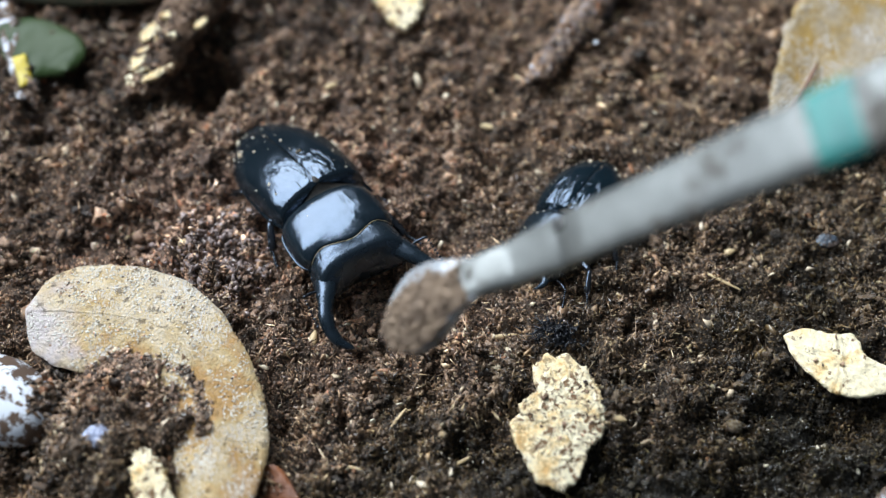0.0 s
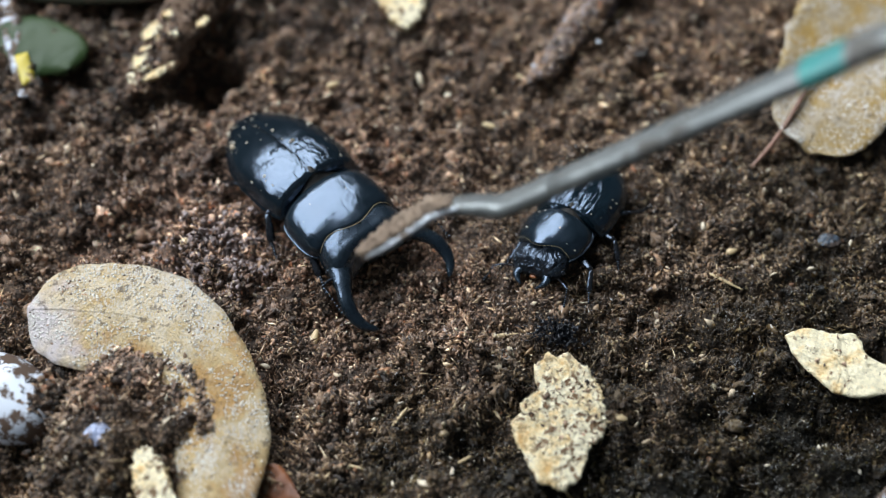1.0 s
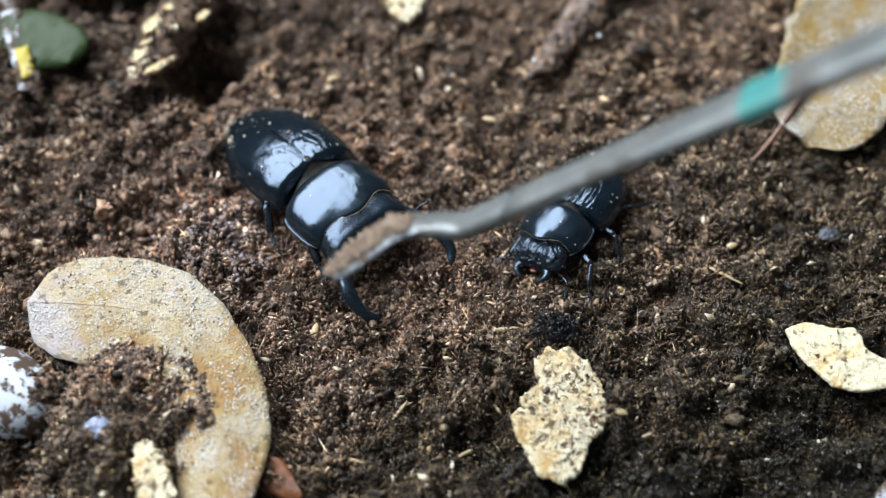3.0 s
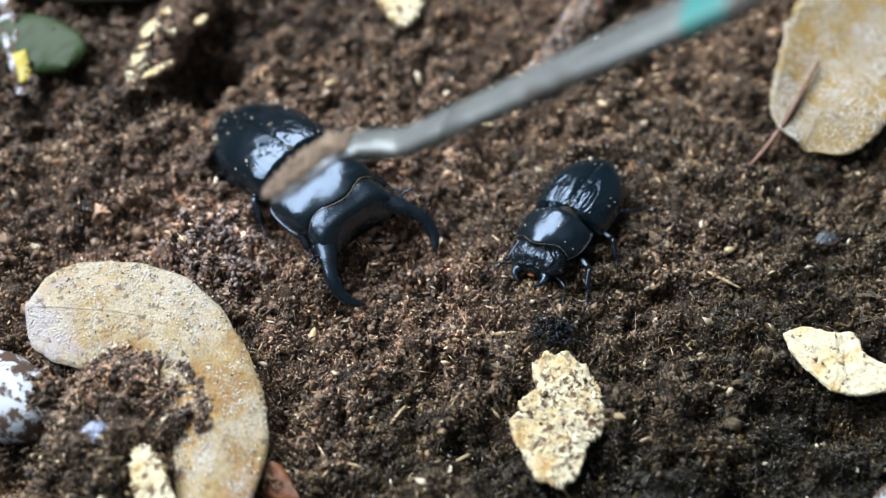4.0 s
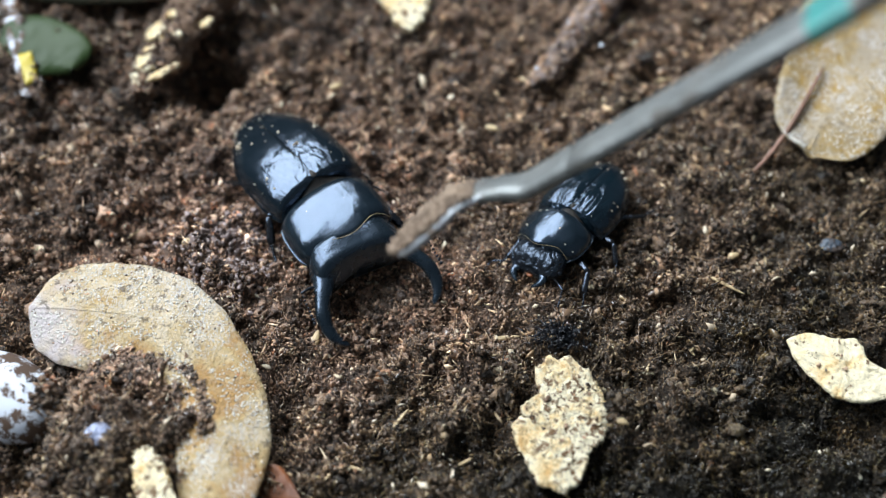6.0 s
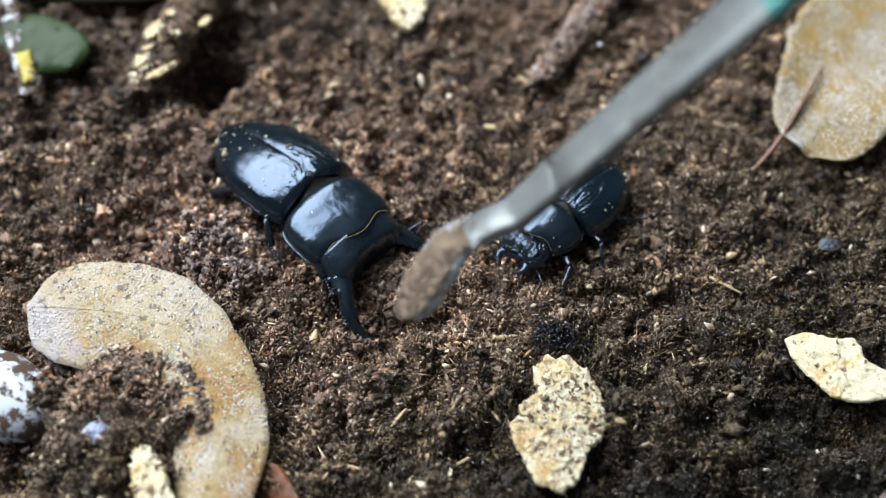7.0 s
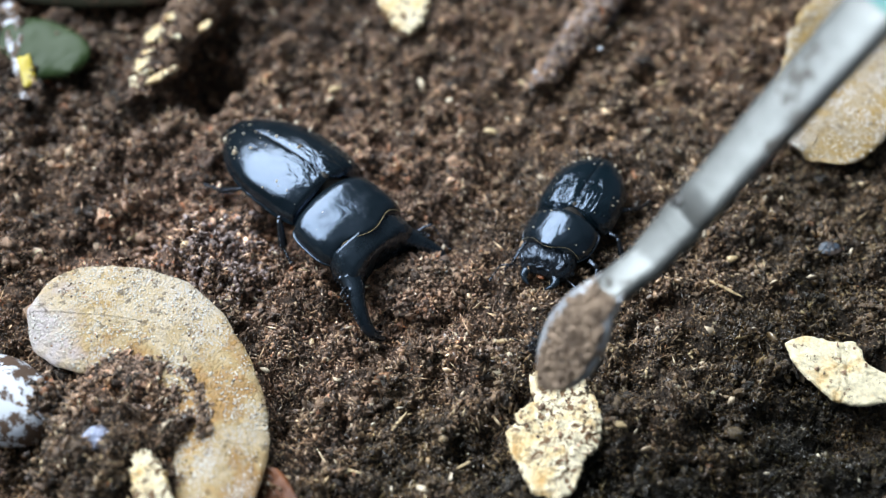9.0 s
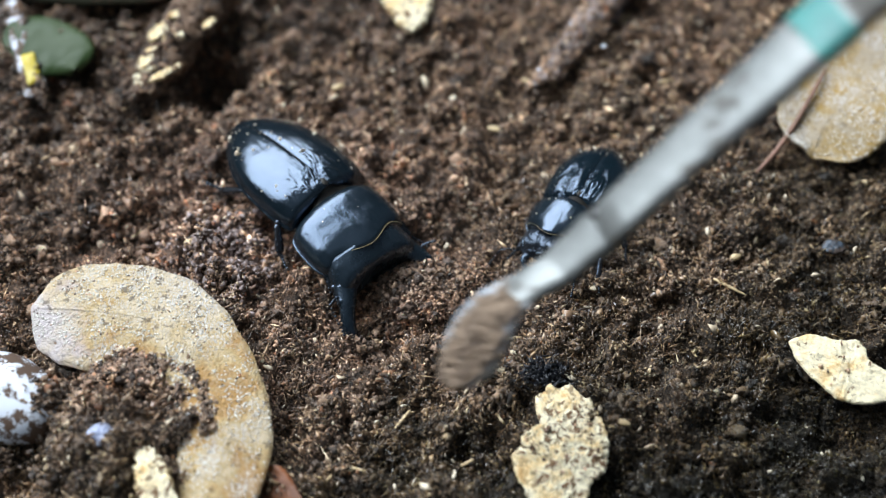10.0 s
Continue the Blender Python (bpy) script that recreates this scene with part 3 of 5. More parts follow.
    for i in range(15):
        s = i / 14
        w = HW * ease(((0, 0.90), (0.3, 0.97), (0.7, 1.0), (0.9, 0.97), (1.0, 0.86)) if male else ((0, 0.94), (0.4, 1.0), (0.75, 0.92), (1.0, 0.66)), s)
        top = ES * 0.9 + (HT - ES * 0.9) * ease(((0, 0.96), (0.35, 1.0), (0.7, 0.93), (1.0, 0.30)), s)
        r = dome_row(y1 - 0.9 * k + (HL + 0.9 * k) * s, w, top, ES * 0.85, 2.2 * k, 12, 0.75)
        dip = (2.6 if male else 0.8) * s ** 2
        r = [(x, y - dip * (1 - (abs(x) / w) ** 2) + dip * 0.25, z - (1.2 if male else 0.5) * s * math.exp(-(x / (0.45 * HW)) ** 2) * (z > ES)
              + 0.10 * wob(x, y, 3, 0.5)) for x, y, z in r]
        rows.append(r)
    rings(bm, rows)
    head = part("head", bm, HEAD if male else HEAD_F, ob, "broad black head with a concave front")
    yh = y1 + HL
    for sd in (1, -1):
        bm = bmesh.new()
        if male:
            pts = spline(((sd * 9.6, yh - 3.0, 6.2), (sd * 11.6, yh + 0.6, 6.3), (sd * 13.6, yh + 4.2, 5.6), (sd * 14.3, yh + 7.6, 4.2), (sd * 13.6, yh + 10.8, 2.8), (sd * 11.2, yh + 13.4, 1.7)), 26)
            rad = [ease(((0, 3.0), (0.16, 2.35), (0.3, 1.85), (0.5, 1.8), (0.75, 1.35), (0.92, 0.8), (1.0, 0.2)), i / 26) for i in range(27)]
            tube(bm, pts, rad, 14, 0.85)
            bmesh.ops.create_icosphere(bm, subdivisions=2, radius=1.9, matrix=Matrix.Translation((sd * 11.6, yh - 0.4, 6.6)) @ Matrix.Diagonal((1.1, 0.8, 0.75, 1)))
        else:
            pts = spline(((sd * 3.4, yh - 0.8, 3.7), (sd * 4.2, yh + 0.6, 3.5), (sd * 3.5, yh + 2.0, 3.0), (sd * 2.0, yh + 3.0, 2.5)), 12)
            tube(bm, pts, [ease(((0, 1.2), (0.5, 0.95), (1.0, 0.15)), i / 12) for i in range(13)], 8, 0.8)
        part("mandible", bm, HEAD, head, "curved pointed black mandible")
        bm = bmesh.new()                                   # elbowed antenna with a beaded club
        b = (sd * HW * 0.86, yh - 1.6 * k, 4.6 * k)
        if male:
            pts = [b, (b[0] + sd * 3.2, b[1] - 0.2, 7.2), (b[0] + sd * 6.0, b[1] + 0.6, 8.4)]
            tip = Vector((b[0] + sd * 6.4, b[1] + 8.2, 6.6))
        else:
            pts = [b, (b[0] + sd * 2.4, b[1] + 1.4, 4.2), (b[0] + sd * 4.4, b[1] + 2.6, 4.2)]
            tip = Vector((b[0] + sd * 5.4, b[1] + 6.4, 2.6))
        tube(bm, spline(pts, 8), [0.34 * k] * 9, 6)
        for i in range(9):
            p = Vector(pts[-1]).lerp(tip, i / 8)
            bmesh.ops.create_icosphere(bm, subdivisions=1, radius=(0.33 + 0.05 * max(0, i - 5)) * (1.0 if male else 0.85), matrix=Matrix.Translation(p))
        part("antenna", bm, LEG, head, "thin jointed antenna")
        bm = bmesh.new()
        bmesh.ops.create_uvsphere(bm, u_segments=12, v_segments=8, radius=1.15 * k, matrix=Matrix.Translation((sd * HW * 0.965, y1 + HL * 0.52, 5.3 * k)))
        part("eye", bm, LEG, head)
    if not male:
        bm = bmesh.new()
        bmesh.ops.create_uvsphere(bm, u_segments=12, v_segments=6, radius=0.7, matrix=Matrix.Translation((0, yh + 0.3, 3.0)) @ Matrix.Diagonal((1.5, 0.7, 0.6, 1)))
        part("mouth_brush", bm, LEAF_RUST, head, "rust-coloured mouth bristles")

    # six legs: thigh, shin with spines, tarsus
    for sd in (1, -1):
        for y0, knee, foot, toe in ((8.5, (15.5, 14.0, 5.0), (17.5, 20.0, 0.8), (19.5, 24.0, 0.3)), (-4.5, (17.0, -1.5, 5.2), (20.5, 3.0, 0.7), (22.5, 7.0, 0.3)),
                                    (-11.0, (15.8, -15.5, 5.0), (18.5, -22.0, 0.8), (20.0, -27.0, 0.3))):
            if not male:
                knee, foot, toe = ((a * 1.02, b, c) for a, b, c in (knee, foot, toe))
            s3 = lambda p: (sd * p[0] * k * ((0.80 if sd > 0 else 0.66) if male else (0.72 if sd > 0 else 1.0)), p[1] * k, p[2] * k)
            bm = bmesh.new()
            tube(bm, spline((s3((7.0, y0, 3.4)), s3(((7 + knee[0]) / 2, (y0 + knee[1]) / 2, 4.6)), s3(knee)), 6), [1.0 * k, 1.5 * k, 1.6 * k, 1.5 * k, 1.3 * k, 1.1 * k, 0.9 * k], 8, 0.8)
            tube(bm, spline((s3(knee), s3(foot)), 6), [0.8 * k, 0.85 * k, 0.95 * k, 1.0 * k, 1.1 * k, 1.15 * k, 0.9 * k], 8, 0.7)
            for f in (0.4, 0.6, 0.8, 0.95):
                p = Vector(s3(knee)).lerp(Vector(s3(foot)), f)
                tube(bm, (p, p + Vector((sd * 1.5 * k, 0.8 * k, -0.1))), (0.42 * k, 0.05), 5)
            leg = part("leg", bm, LEG, ob, "spiny black leg")
            bm = bmesh.new()
            for i in range(5):
                a, b = Vector(s3(foot)).lerp(Vector(s3(toe)), i / 5), Vector(s3(foot)).lerp(Vector(s3(toe)), (i + 0.85) / 5)
                tube(bm, (a, b), (0.32 * k, 0.5 * k), 6)
            e = Vector(s3(toe))
            for c in (0.7, -0.4):
                tube(bm, (e, e + Vector((sd * c * k, 1.3 * k, -0.1))), (0.28 * k, 0.05), 5)
            part("tarsus", bm, LEG, leg)

    # soil stuck on the shell
    def on_case():
        s = rng.uniform(0.02, 0.95) if rng.rand() < 0.6 else rng.uniform(0.6, 0.98)
        q = rng.uniform(-1, 1) if rng.rand() < 0.4 else rng.choice((-1, 1)) * rng.uniform(0.7, 0.93)
        w = el_w(s)
        return (q * w, -EL * s + E0, ES + (el_top(s) - ES) * (1 - abs(q) ** 2.25) ** 0.445 + 0.05)
    specks("soil_specks", ob, rng, 64 if male else 30, on_case, 0.12, 0.55 if male else 0.55)

    def on_pro():
        s = rng.uniform(0.06, 0.92)
        q = rng.uniform(-0.97, 0.97)
        return (q * PW * 0.97, P0 + PL * s, ES + (PT - ES) * 0.97 * ease(((0, 0.78), (0.12, 0.95), (0.45, 1.0), (0.8, 0.9), (1.0, 0.74)), s) * (1 - abs(q) ** 2.45) ** 0.41 + 0.05)
    specks("soil_specks", pro, rng, 24 if male else 10, on_pro, 0.14, 0.34)
    return ob, pro, head


MALE, MALE_PRO, MALE_HEAD = stag_beetle(True, "large glossy black stag beetle with wide curved mandibles")
FEMALE, FEMALE_PRO, FEMALE_HEAD = stag_beetle(False, "smaller glossy black stag beetle with short mandibles")


# ---- leaves ----
def leaf(name, label, spine, width, material, z_of, vein=True, n=60, m=14, thick=0.45, edge=0.5, seed=0.0, scurf=0, grit=0):
    """A bent leaf blade along a spine; width(s): half width, z_of(s, v): height at s along and v across."""
    bm = bmesh.new()
    line = spline([(x, y, 0) for x, y in spine], n)
    top, low = [], []
    for i, p in enumerate(line):
        d = (line[min(i + 1, n)] - line[max(i - 1, 0)]).normalized()
        side = Vector((-d.y, d.x, 0))
        s = i / n
        a, b = [], []
        for j in range(m + 1):
            v = -1 + 2 * j / m
            w = max(width(s, v), 0.15) * (1 + 0.05 * edge * wob(s * 30, v * 3, seed))
            q = p + side * (v * w)
            z = z_of(s, v) + 0.5 * wob(q.x, q.y, seed, 0.09) + 0.15 * wob(q.x, q.y, seed, 0.5) + (0.25 * math.exp(-(v * w / 0.7) ** 2) if vein else 0)
            a.append((q.x, q.y, z))
            b.append((q.x, q.y, z - thick))
        top.append(a)
        low.append(b)
    rings(bm, [a + list(reversed(b)) for a, b in zip(top, low)])
    ob = tagged(new(name), label, "leaf")
    part("blade", bm, material, ob)
    if vein:
        bm = bmesh.new()
        pts = [Vector((p.x, p.y, z_of(i / n, 0) - 0.12 + 0.5 * wob(p.x, p.y, seed, 0.09))) for i, p in enumerate(line)][2:-6]
        tube(bm, pts, [0.55 - 0.3 * i / len(pts) for i in range(len(pts))], 6)
        part("midrib", bm, material, ob)
    rng = np.random.RandomState(int(seed * 7) + 1)
    for what, count, mat, long, note in (("scurf", scurf, SCURF, 0.42, "pale scurfy flecks on the blade"), ("grit", grit, CRUMB, 0.34, "dark soil grains on the blade")):
        if count:
            c = []
            while len(c) < count:
                u, v = rng.uniform(1.0, n - 2.0), rng.uniform(-0.97, 0.97)
                i = int(u)
                p, d = line[i].lerp(line[i + 1], u - i), (line[i + 1] - line[i - 1]).normalized()
                w = max(width(u / n, v), 0.15)
                q = p + Vector((-d.y, d.x, 0)) * (v * w)
                thin = wob(q.x, q.y, seed + len(what), 0.16) + 0.6 * wob(q.x, q.y, seed, 0.45)
                if thin > rng.uniform(-0.45, 0.5):
                    c.append((q.x, q.y, z_of(u / n, v) + 0.5 * wob(q.x, q.y, seed, 0.09) + 0.15 * wob(q.x, q.y, seed, 0.5) + 0.04))
            size = np.stack([rng.uniform(0.4, 1.3, count) * long, rng.uniform(0.10, 0.26, count) * (1 if what == "scurf" else 2), rng.uniform(0.08, 0.2, count)], 1)
            a = rng.uniform(0, math.pi, count)
            vv, ff = scatter_flat(OCT_V, OCT_F, np.array(c), size, a)
            tagged(bulk(what, vv * MM, ff, mat, ob), note, kind="stuff")
    return ob


leaf("dry_leaf", "tan dry curved leaf half buried under a heap of soil",
     ((-97.5, -21.5), (-83, -22.8), (-67, -26), (-55.2, -36.8), (-49.6, -50.4), (-48.8, -66), (-50, -86)),
     lambda s, v: ease(((0, 2.0), (0.05, 9.0), (0.13, 13.3), (0.3, 14.0), (0.5, 11.0), (0.8, 9.6), (1.0, 1.0)), s), LEAF_TAN,
     lambda s, v: 6.0 + 1.2 * (1 - v * v) - 1.2 * max(0, -v) ** 3 + 1.0 * math.sin(s * 5), seed=1.0, edge=1.0, scurf=2400, grit=170)
old = leaf("old_leaf", "yellow-brown oval dead leaf with a thin stalk",
           ((92.5, 27.5), (99, 39), (109, 56), (122, 76), (132, 92)),
           lambda s, v: ease(((0, 2.5), (0.05, 7.5), (0.16, 12.5), (0.30, 15.0), (0.5, 19.0), (0.75, 17.0), (1.0, 1.0)), s) * (1.0 if v > 0 else 1.08), LEAF_OLD,
           lambda s, v: 4.0 + 7.0 * s + 2.6 * abs(v) ** 1.5 - 1.4 * max(0, -v) ** 2 + 0.7 * math.sin(9 * s + 3 * v), seed=4.0, edge=1.4, scurf=1500, grit=90)
bm = bmesh.new()
tube(bm, spline(((78.4, 22.6, 3.4), (83.5, 28.0, 4.6), (88.8, 35.0, 6.6), (94.0, 43.5, 7.4), (100.0, 54.0, 7.8)), 14), [0.42 + 0.09 * i - 0.007 * i * i for i in range(15)], 6)
part("stalk", bm, STALK, old, "thin reddish brown stalk")
leaf("green_leaf", "dark green smooth round leaf among the soil", ((-121, 66), (-113, 63.5), (-104.5, 58), (-101, 53.5)),
     lambda s, v: ease(((0, 4.0), (0.3, 8.5), (0.7, 8.5), (1.0, 1.0)), s), LEAF_GREEN, lambda s, v: 7.0 - 3.0 * s + 1.5 * (1 - v * v), vein=False, seed=6.0, edge=0.0)
# very dark sheet of leaf outline that fills the dark far left corner
leaf("dark_sheet", "large leaf-shaped sheet of very dark olive brown", ((-130, 87), (-108, 89), (-88, 88), (-76, 85)),
     lambda s, v: ease(((0, 4.0), (0.3, 10), (0.7, 8.0), (1.0, 1.0)), s), DARK_SHEET, lambda s, v: 5.0 - 2.0 * s + 1.5 * (1 - v * v), vein=False, seed=8.0, edge=0.0)
leaf("leaf_scrap", "rust-brown leaf scrap half under the tan leaf", ((-41, -60), (-37, -63), (-31, -68)),
     lambda s, v: ease(((0, 1.0), (0.4, 3.6), (1.0, 0.6)), s), LEAF_RUST, lambda s, v: 2.2 + 1.2 * v, seed=9.0, n=20, m=6)


# ---- pale flakes and bark ----
def flake(name, label, category, centre, radii, thick, material, seed, dome=0.4, jag=0.08, turn=0.0, parent=None, tilt=(0, 0)):
    """A flat irregular piece: its outline from a few radii, torn edges, an uneven top."""
    bm = bmesh.new()
    n, m = 192, 16
    k = len(radii)
    radii = [0.12 * radii[i - 1] + 0.76 * radii[i] + 0.12 * radii[(i + 1) % k] for i in range(k)]
    rows = []
    rim = []
    for i in range(n):
        a = i / n * k
        j, f = int(a) % k, a - int(a)
        r = radii[j] * (1 - f) + radii[(j + 1) % k] * f
        rim.append(r * (1 + jag * (0.9 * wob(math.cos(i / n * 6.283) * 4, math.sin(i / n * 6.283) * 4, seed) + 0.6 * wob(math.cos(i / n * 6.283) * 10, math.sin(i / n * 6.283) * 10, seed) + 0.35 * wob(math.cos(i / n * 6.283) * 33, math.sin(i / n * 6.283) * 33, seed))))
    def put(i, q, z):
        a = 2 * math.pi * i / n
        x, y = math.cos(a) * rim[i] * q, math.sin(a) * rim[i] * q
        return (x, y, z + tilt[0] * x + tilt[1] * y)
    for q in range(1, m + 1):
        rows.append([put(i, q / m, thick + dome * (1 - (q / m) ** 2) + 0.5 * wob(math.cos(6.283 * i / n) * rim[i] * q / m, math.sin(6.283 * i / n) * rim[i] * q / m, seed, 0.28)
                         + 0.30 * wob(math.cos(6.283 * i / n) * rim[i] * q / m, math.sin(6.283 * i / n) * rim[i] * q / m, seed, 1.1) - (0.15 if q == m else 0)) for i in range(n)])
    rows.append([put(i, 1.015, thick * 0.5) for i in range(n)])
    rows.append([put(i, 0.94, 0.0) for i in range(n)])
    rings(bm, rows)
    ob = part(name, bm, material, parent, label, m=pose(centre[0] * MM, centre[1] * MM, centre[2] * MM, 0, 0, turn))
    return ob if parent else tagged(ob, label, category)


PIECE = flake("bark_flake", "cream and tan flake of rotten wood dotted with soil", "wood flake", (26.4, -47.7, 2.2),
              (10.2, 10.5, 10.6, 11.1, 12.0, 12.7, 14.8, 16.1, 16.6, 15.9, 15.4, 7.8, 6.7, 6.8, 7.6, 9.0, 11.3, 11.1, 11.3, 11.7, 11.7, 13.8, 15.2, 15.9, 16.7, 15.5, 11.0, 9.4, 9.3, 9.5, 10.0, 10.3),
              1.6, PITH, 2.0, jag=0.10)
CHIP = flake("bark_flake", "pale cream wood flake with a ragged notch, propped over the soil", "wood flake", (90.9, -34.1, 3.4),
             (8.8, 6.7, 6.6, 7.1, 8.0, 9.3, 8.5, 7.7, 7.5, 8.2, 9.6, 10.8, 12.2, 14.2, 11.6, 9.8, 8.7, 8.0, 7.3, 6.9, 7.0, 7.3, 7.9, 8.2, 8.3, 8.8, 9.7, 10.3, 11.3, 13.1, 13.4, 13.1),
             1.3, PITH_CLEAN, 5.0, dome=0.1, jag=0.04, tilt=(0.02, -0.03))
flake("bark_flake", "small pale cream wood flake lying in the soil", "wood flake", (-12.5, 79.8, 1.0), (6.2, 7.4, 9.0, 8.4, 7.7, 8.4, 8.9, 8.0, 4.8, 4.1, 4.7, 6.7, 8.5, 8.3, 7.3, 6.2), 2.4, PITH, 8.0, jag=0.25)
flake("bark_flake", "pale granular wood flake beside the tan leaf", "wood flake", (-62.2, -64.2, 6.0), (3.4, 3.0, 2.9, 3.1, 3.7, 4.9, 7.0, 8.2, 5.7, 4.4, 3.9, 3.9, 4.4, 5.5, 6.6, 6.3, 6.6, 7.8, 5.7, 3.9), 2.6, PITH, 11.0, jag=0.3, tilt=(0, 0.1))


for host, spots, mat in ((PIECE, ((0.5, 9.5, 4.0, 30), (4.5, 2.0, 5.0, -40), (-5.0, 2.5, 4.2, 75), (-1.0, -7.0, 4.0, 10)), PITH),):
    for i, (x, y, r, a) in enumerate(spots):
        flake("torn_layer", "", "", (x, y, 1.7), [r * (1.0 + 0.3 * math.sin(j * 2.1 + i)) * (1 if j % 2 else 0.8) for j in range(10)], 0.35, mat, 50.0 + 3 * i + x, 0.1, 0.16, a, host)


def flake_grit(host, n, reach, top, seed):
    rng = np.random.RandomState(seed)
    a, q = rng.uniform(0, 2 * math.pi, n), rng.uniform(0, 1, n) ** 0.5 * reach
    c = np.stack([q * np.cos(a), q * np.sin(a), top + rng.uniform(-0.1, 0.3, n)], 1)
    v, f = scatter_shapes(ICO_V, ICO_F, c, rng.lognormal(-1.35, 0.5, (n, 1)) * rng.uniform(0.5, 1.5, (n, 3)), rng, 0.5)
    tagged(bulk("grit", v * MM, f, CRUMB, host), "dark soil grains stuck on the flake", kind="stuff")


flake_grit(PIECE, 75, 9.5, 2.0, 61)
flake_grit(CHIP, 9, 6.5, 1.5, 62)


def bark_log():
    ob = tagged(new("bark_piece"), "crumbling brown bark piece with pale torn flakes", "bark")
    bm = bmesh.new()
    pts = spline(((-66, 84, 6), (-72, 71, 6.0), (-77, 58, 5.0), (-81, 45, 2.5)), 26)
    tube(bm, pts, [ease(((0, 7.0), (0.4, 6.5), (0.8, 5.0), (1.0, 0.8)), i / 26) for i in range(27)], 20, 0.8)
    for v in bm.verts:
        c = v.co
        v.co = c + Vector((wob(c.x, c.y, c.z, 0.35), wob(c.y, c.z, c.x, 0.35), wob(c.z, c.x, c.y, 0.35))) * 3.4
    part("bark", bm, BARK, ob)
    for i, (x, y, z, r, a, ex) in enumerate(((-81.0, 55, 8.0, 4.6, 68, 0.42), (-79.0, 63, 9.6, 4.2, 62, 0.5), (-69.5, 78.5, 10.8, 5.6, 35, 0.5),
                                             (-65.5, 67, 9.0, 3.0, 60, 0.35), (-75.5, 50.5, 7.4, 7.0, 52, 0.13), (-74.5, 69, 10.4, 3.0, 55, 0.4))):
        flake("pale_flake", "", "", (x, y, z), [r * ex / math.hypot(ex * math.cos(j * math.pi / 6), math.sin(j * math.pi / 6)) for j in range(12)], 0.9, PITH, 20.0 + i, 0.3, 0.4, a, ob, (0.1 - 0.07 * i, -0.35 + 0.09 * i))
    return ob


LOG = bark_log()
rng = np.random.RandomState(77)
n = 1500
f, a = rng.uniform(0, 1, n), rng.uniform(-1.5, 1.5, n)
r = 7.2 - 3.4 * f
c = np.stack([-66 - 15 * f + 0.4 * np.sin(6 * f) + r * np.sin(a), 84 - 39 * f + 0.4 * r * np.sin(a), 6.2 - 3.0 * f * f + 0.8 * r * np.cos(a)], 1)
v, f = scatter_shapes(ICO_V, ICO_F, c, rng.uniform(0.35, 1.15, (n, 1)) * rng.uniform(0.5, 1.4, (n, 3)), rng, 0.4)
tagged(bulk("crumb_coat", v * MM, f, CRUMB, LOG), "crumbs of soil and rotten wood", kind="stuff")
n = 30
f, a = rng.uniform(0, 1, n), rng.normal(-0.7, 0.4, n)
r = 7.4 - 3.4 * f
c = np.stack([-66 - 15 * f + r * np.sin(a), 84 - 39 * f + 0.4 * r * np.sin(a), 6.6 - 3.0 * f * f + 0.8 * r * np.cos(a)], 1)
v, f = scatter_shapes(ICO_V, ICO_F, c, rng.uniform(0.4, 1.3, (n, 1)) * rng.uniform(0.5, 1.4, (n, 3)), rng, 0.4)
tagged(bulk("pale_coat", v * MM, f, PITH, LOG), "cream crumbs of rotten wood", kind="stuff")


# stick-shaped core added to build up a grey lumpy soil ridge
def twig():
    bm = bmesh.new()
    pts = spline(((51, 94, -2.0), (46, 84, -1.4), (40, 74, -0.9), (34, 65, -1.5), (27, 56, -3.2)), 40)
    tube(bm, pts, [ease(((0, 2.2), (0.5, 2.4), (1.0, 0.8)), i / 40) for i in range(41)], 22, 0.65)
    for v in bm.verts:
        c = v.co
        v.co = c + Vector((wob(c.x, c.y, c.z, 0.5), wob(c.y, c.z, c.x, 0.5), wob(c.z, c.x, c.y, 0.5))) * 2.4
    return tagged(part("twig", bm, GREY, None), "grey stick-shaped core of a lumpy soil ridge, half buried", "twig")


twig()


def crumb_patch(name, label, n, place, lo, hi, seed, material=CRUMB):
    rng = np.random.RandomState(seed)
    c = np.array([place(rng) for _ in range(n)])
    v, f = scatter_shapes(ICO_V, ICO_F, c, rng.uniform(lo, hi, (n, 1)) * rng.uniform(0.35, 1.5, (n, 3)), rng, 0.5)
    return tagged(bulk(name, v * MM, f, material), label, "soil", kind="stuff")


def on_ridge(rng):
    f, a = rng.uniform(0.05, 1.0), rng.uniform(-1.2, 1.2)
    r = 9.0 - 4.4 * f
    x, y, z = 52 - 27 * f, 96 - 42 * f, 1.0 - 3.0 * max(0, f - 0.5)
    return (x + r * math.sin(a), y + 0.5 * r * math.sin(a), z + 0.42 * r * math.cos(a))


def on_leaf_edge(rng):
    a, q = rng.uniform(-0.3, 2.6), abs(rng.normal(0, 0.16))
    x, y = -68 + (14 + 7 * q) * math.cos(a), -49 + (13 + 12 * q) * math.sin(a)
    return (x, y, max(rest(x, y), 6.9) + 0.4)


crumb_patch("ridge_soil_crumbs", "greyish soil crumbs on the ridge", 1500, on_ridge, 0.3, 1.0, 41)
# lilac grey stands for the bluish sheen on wet soil
LILAC_CRUMB = make_plain("lilac_crumb", (0.40, 0.32, 0.31), (0.20, 0.145, 0.13), 0.3, 120, bump=0.6, spec=0.7)


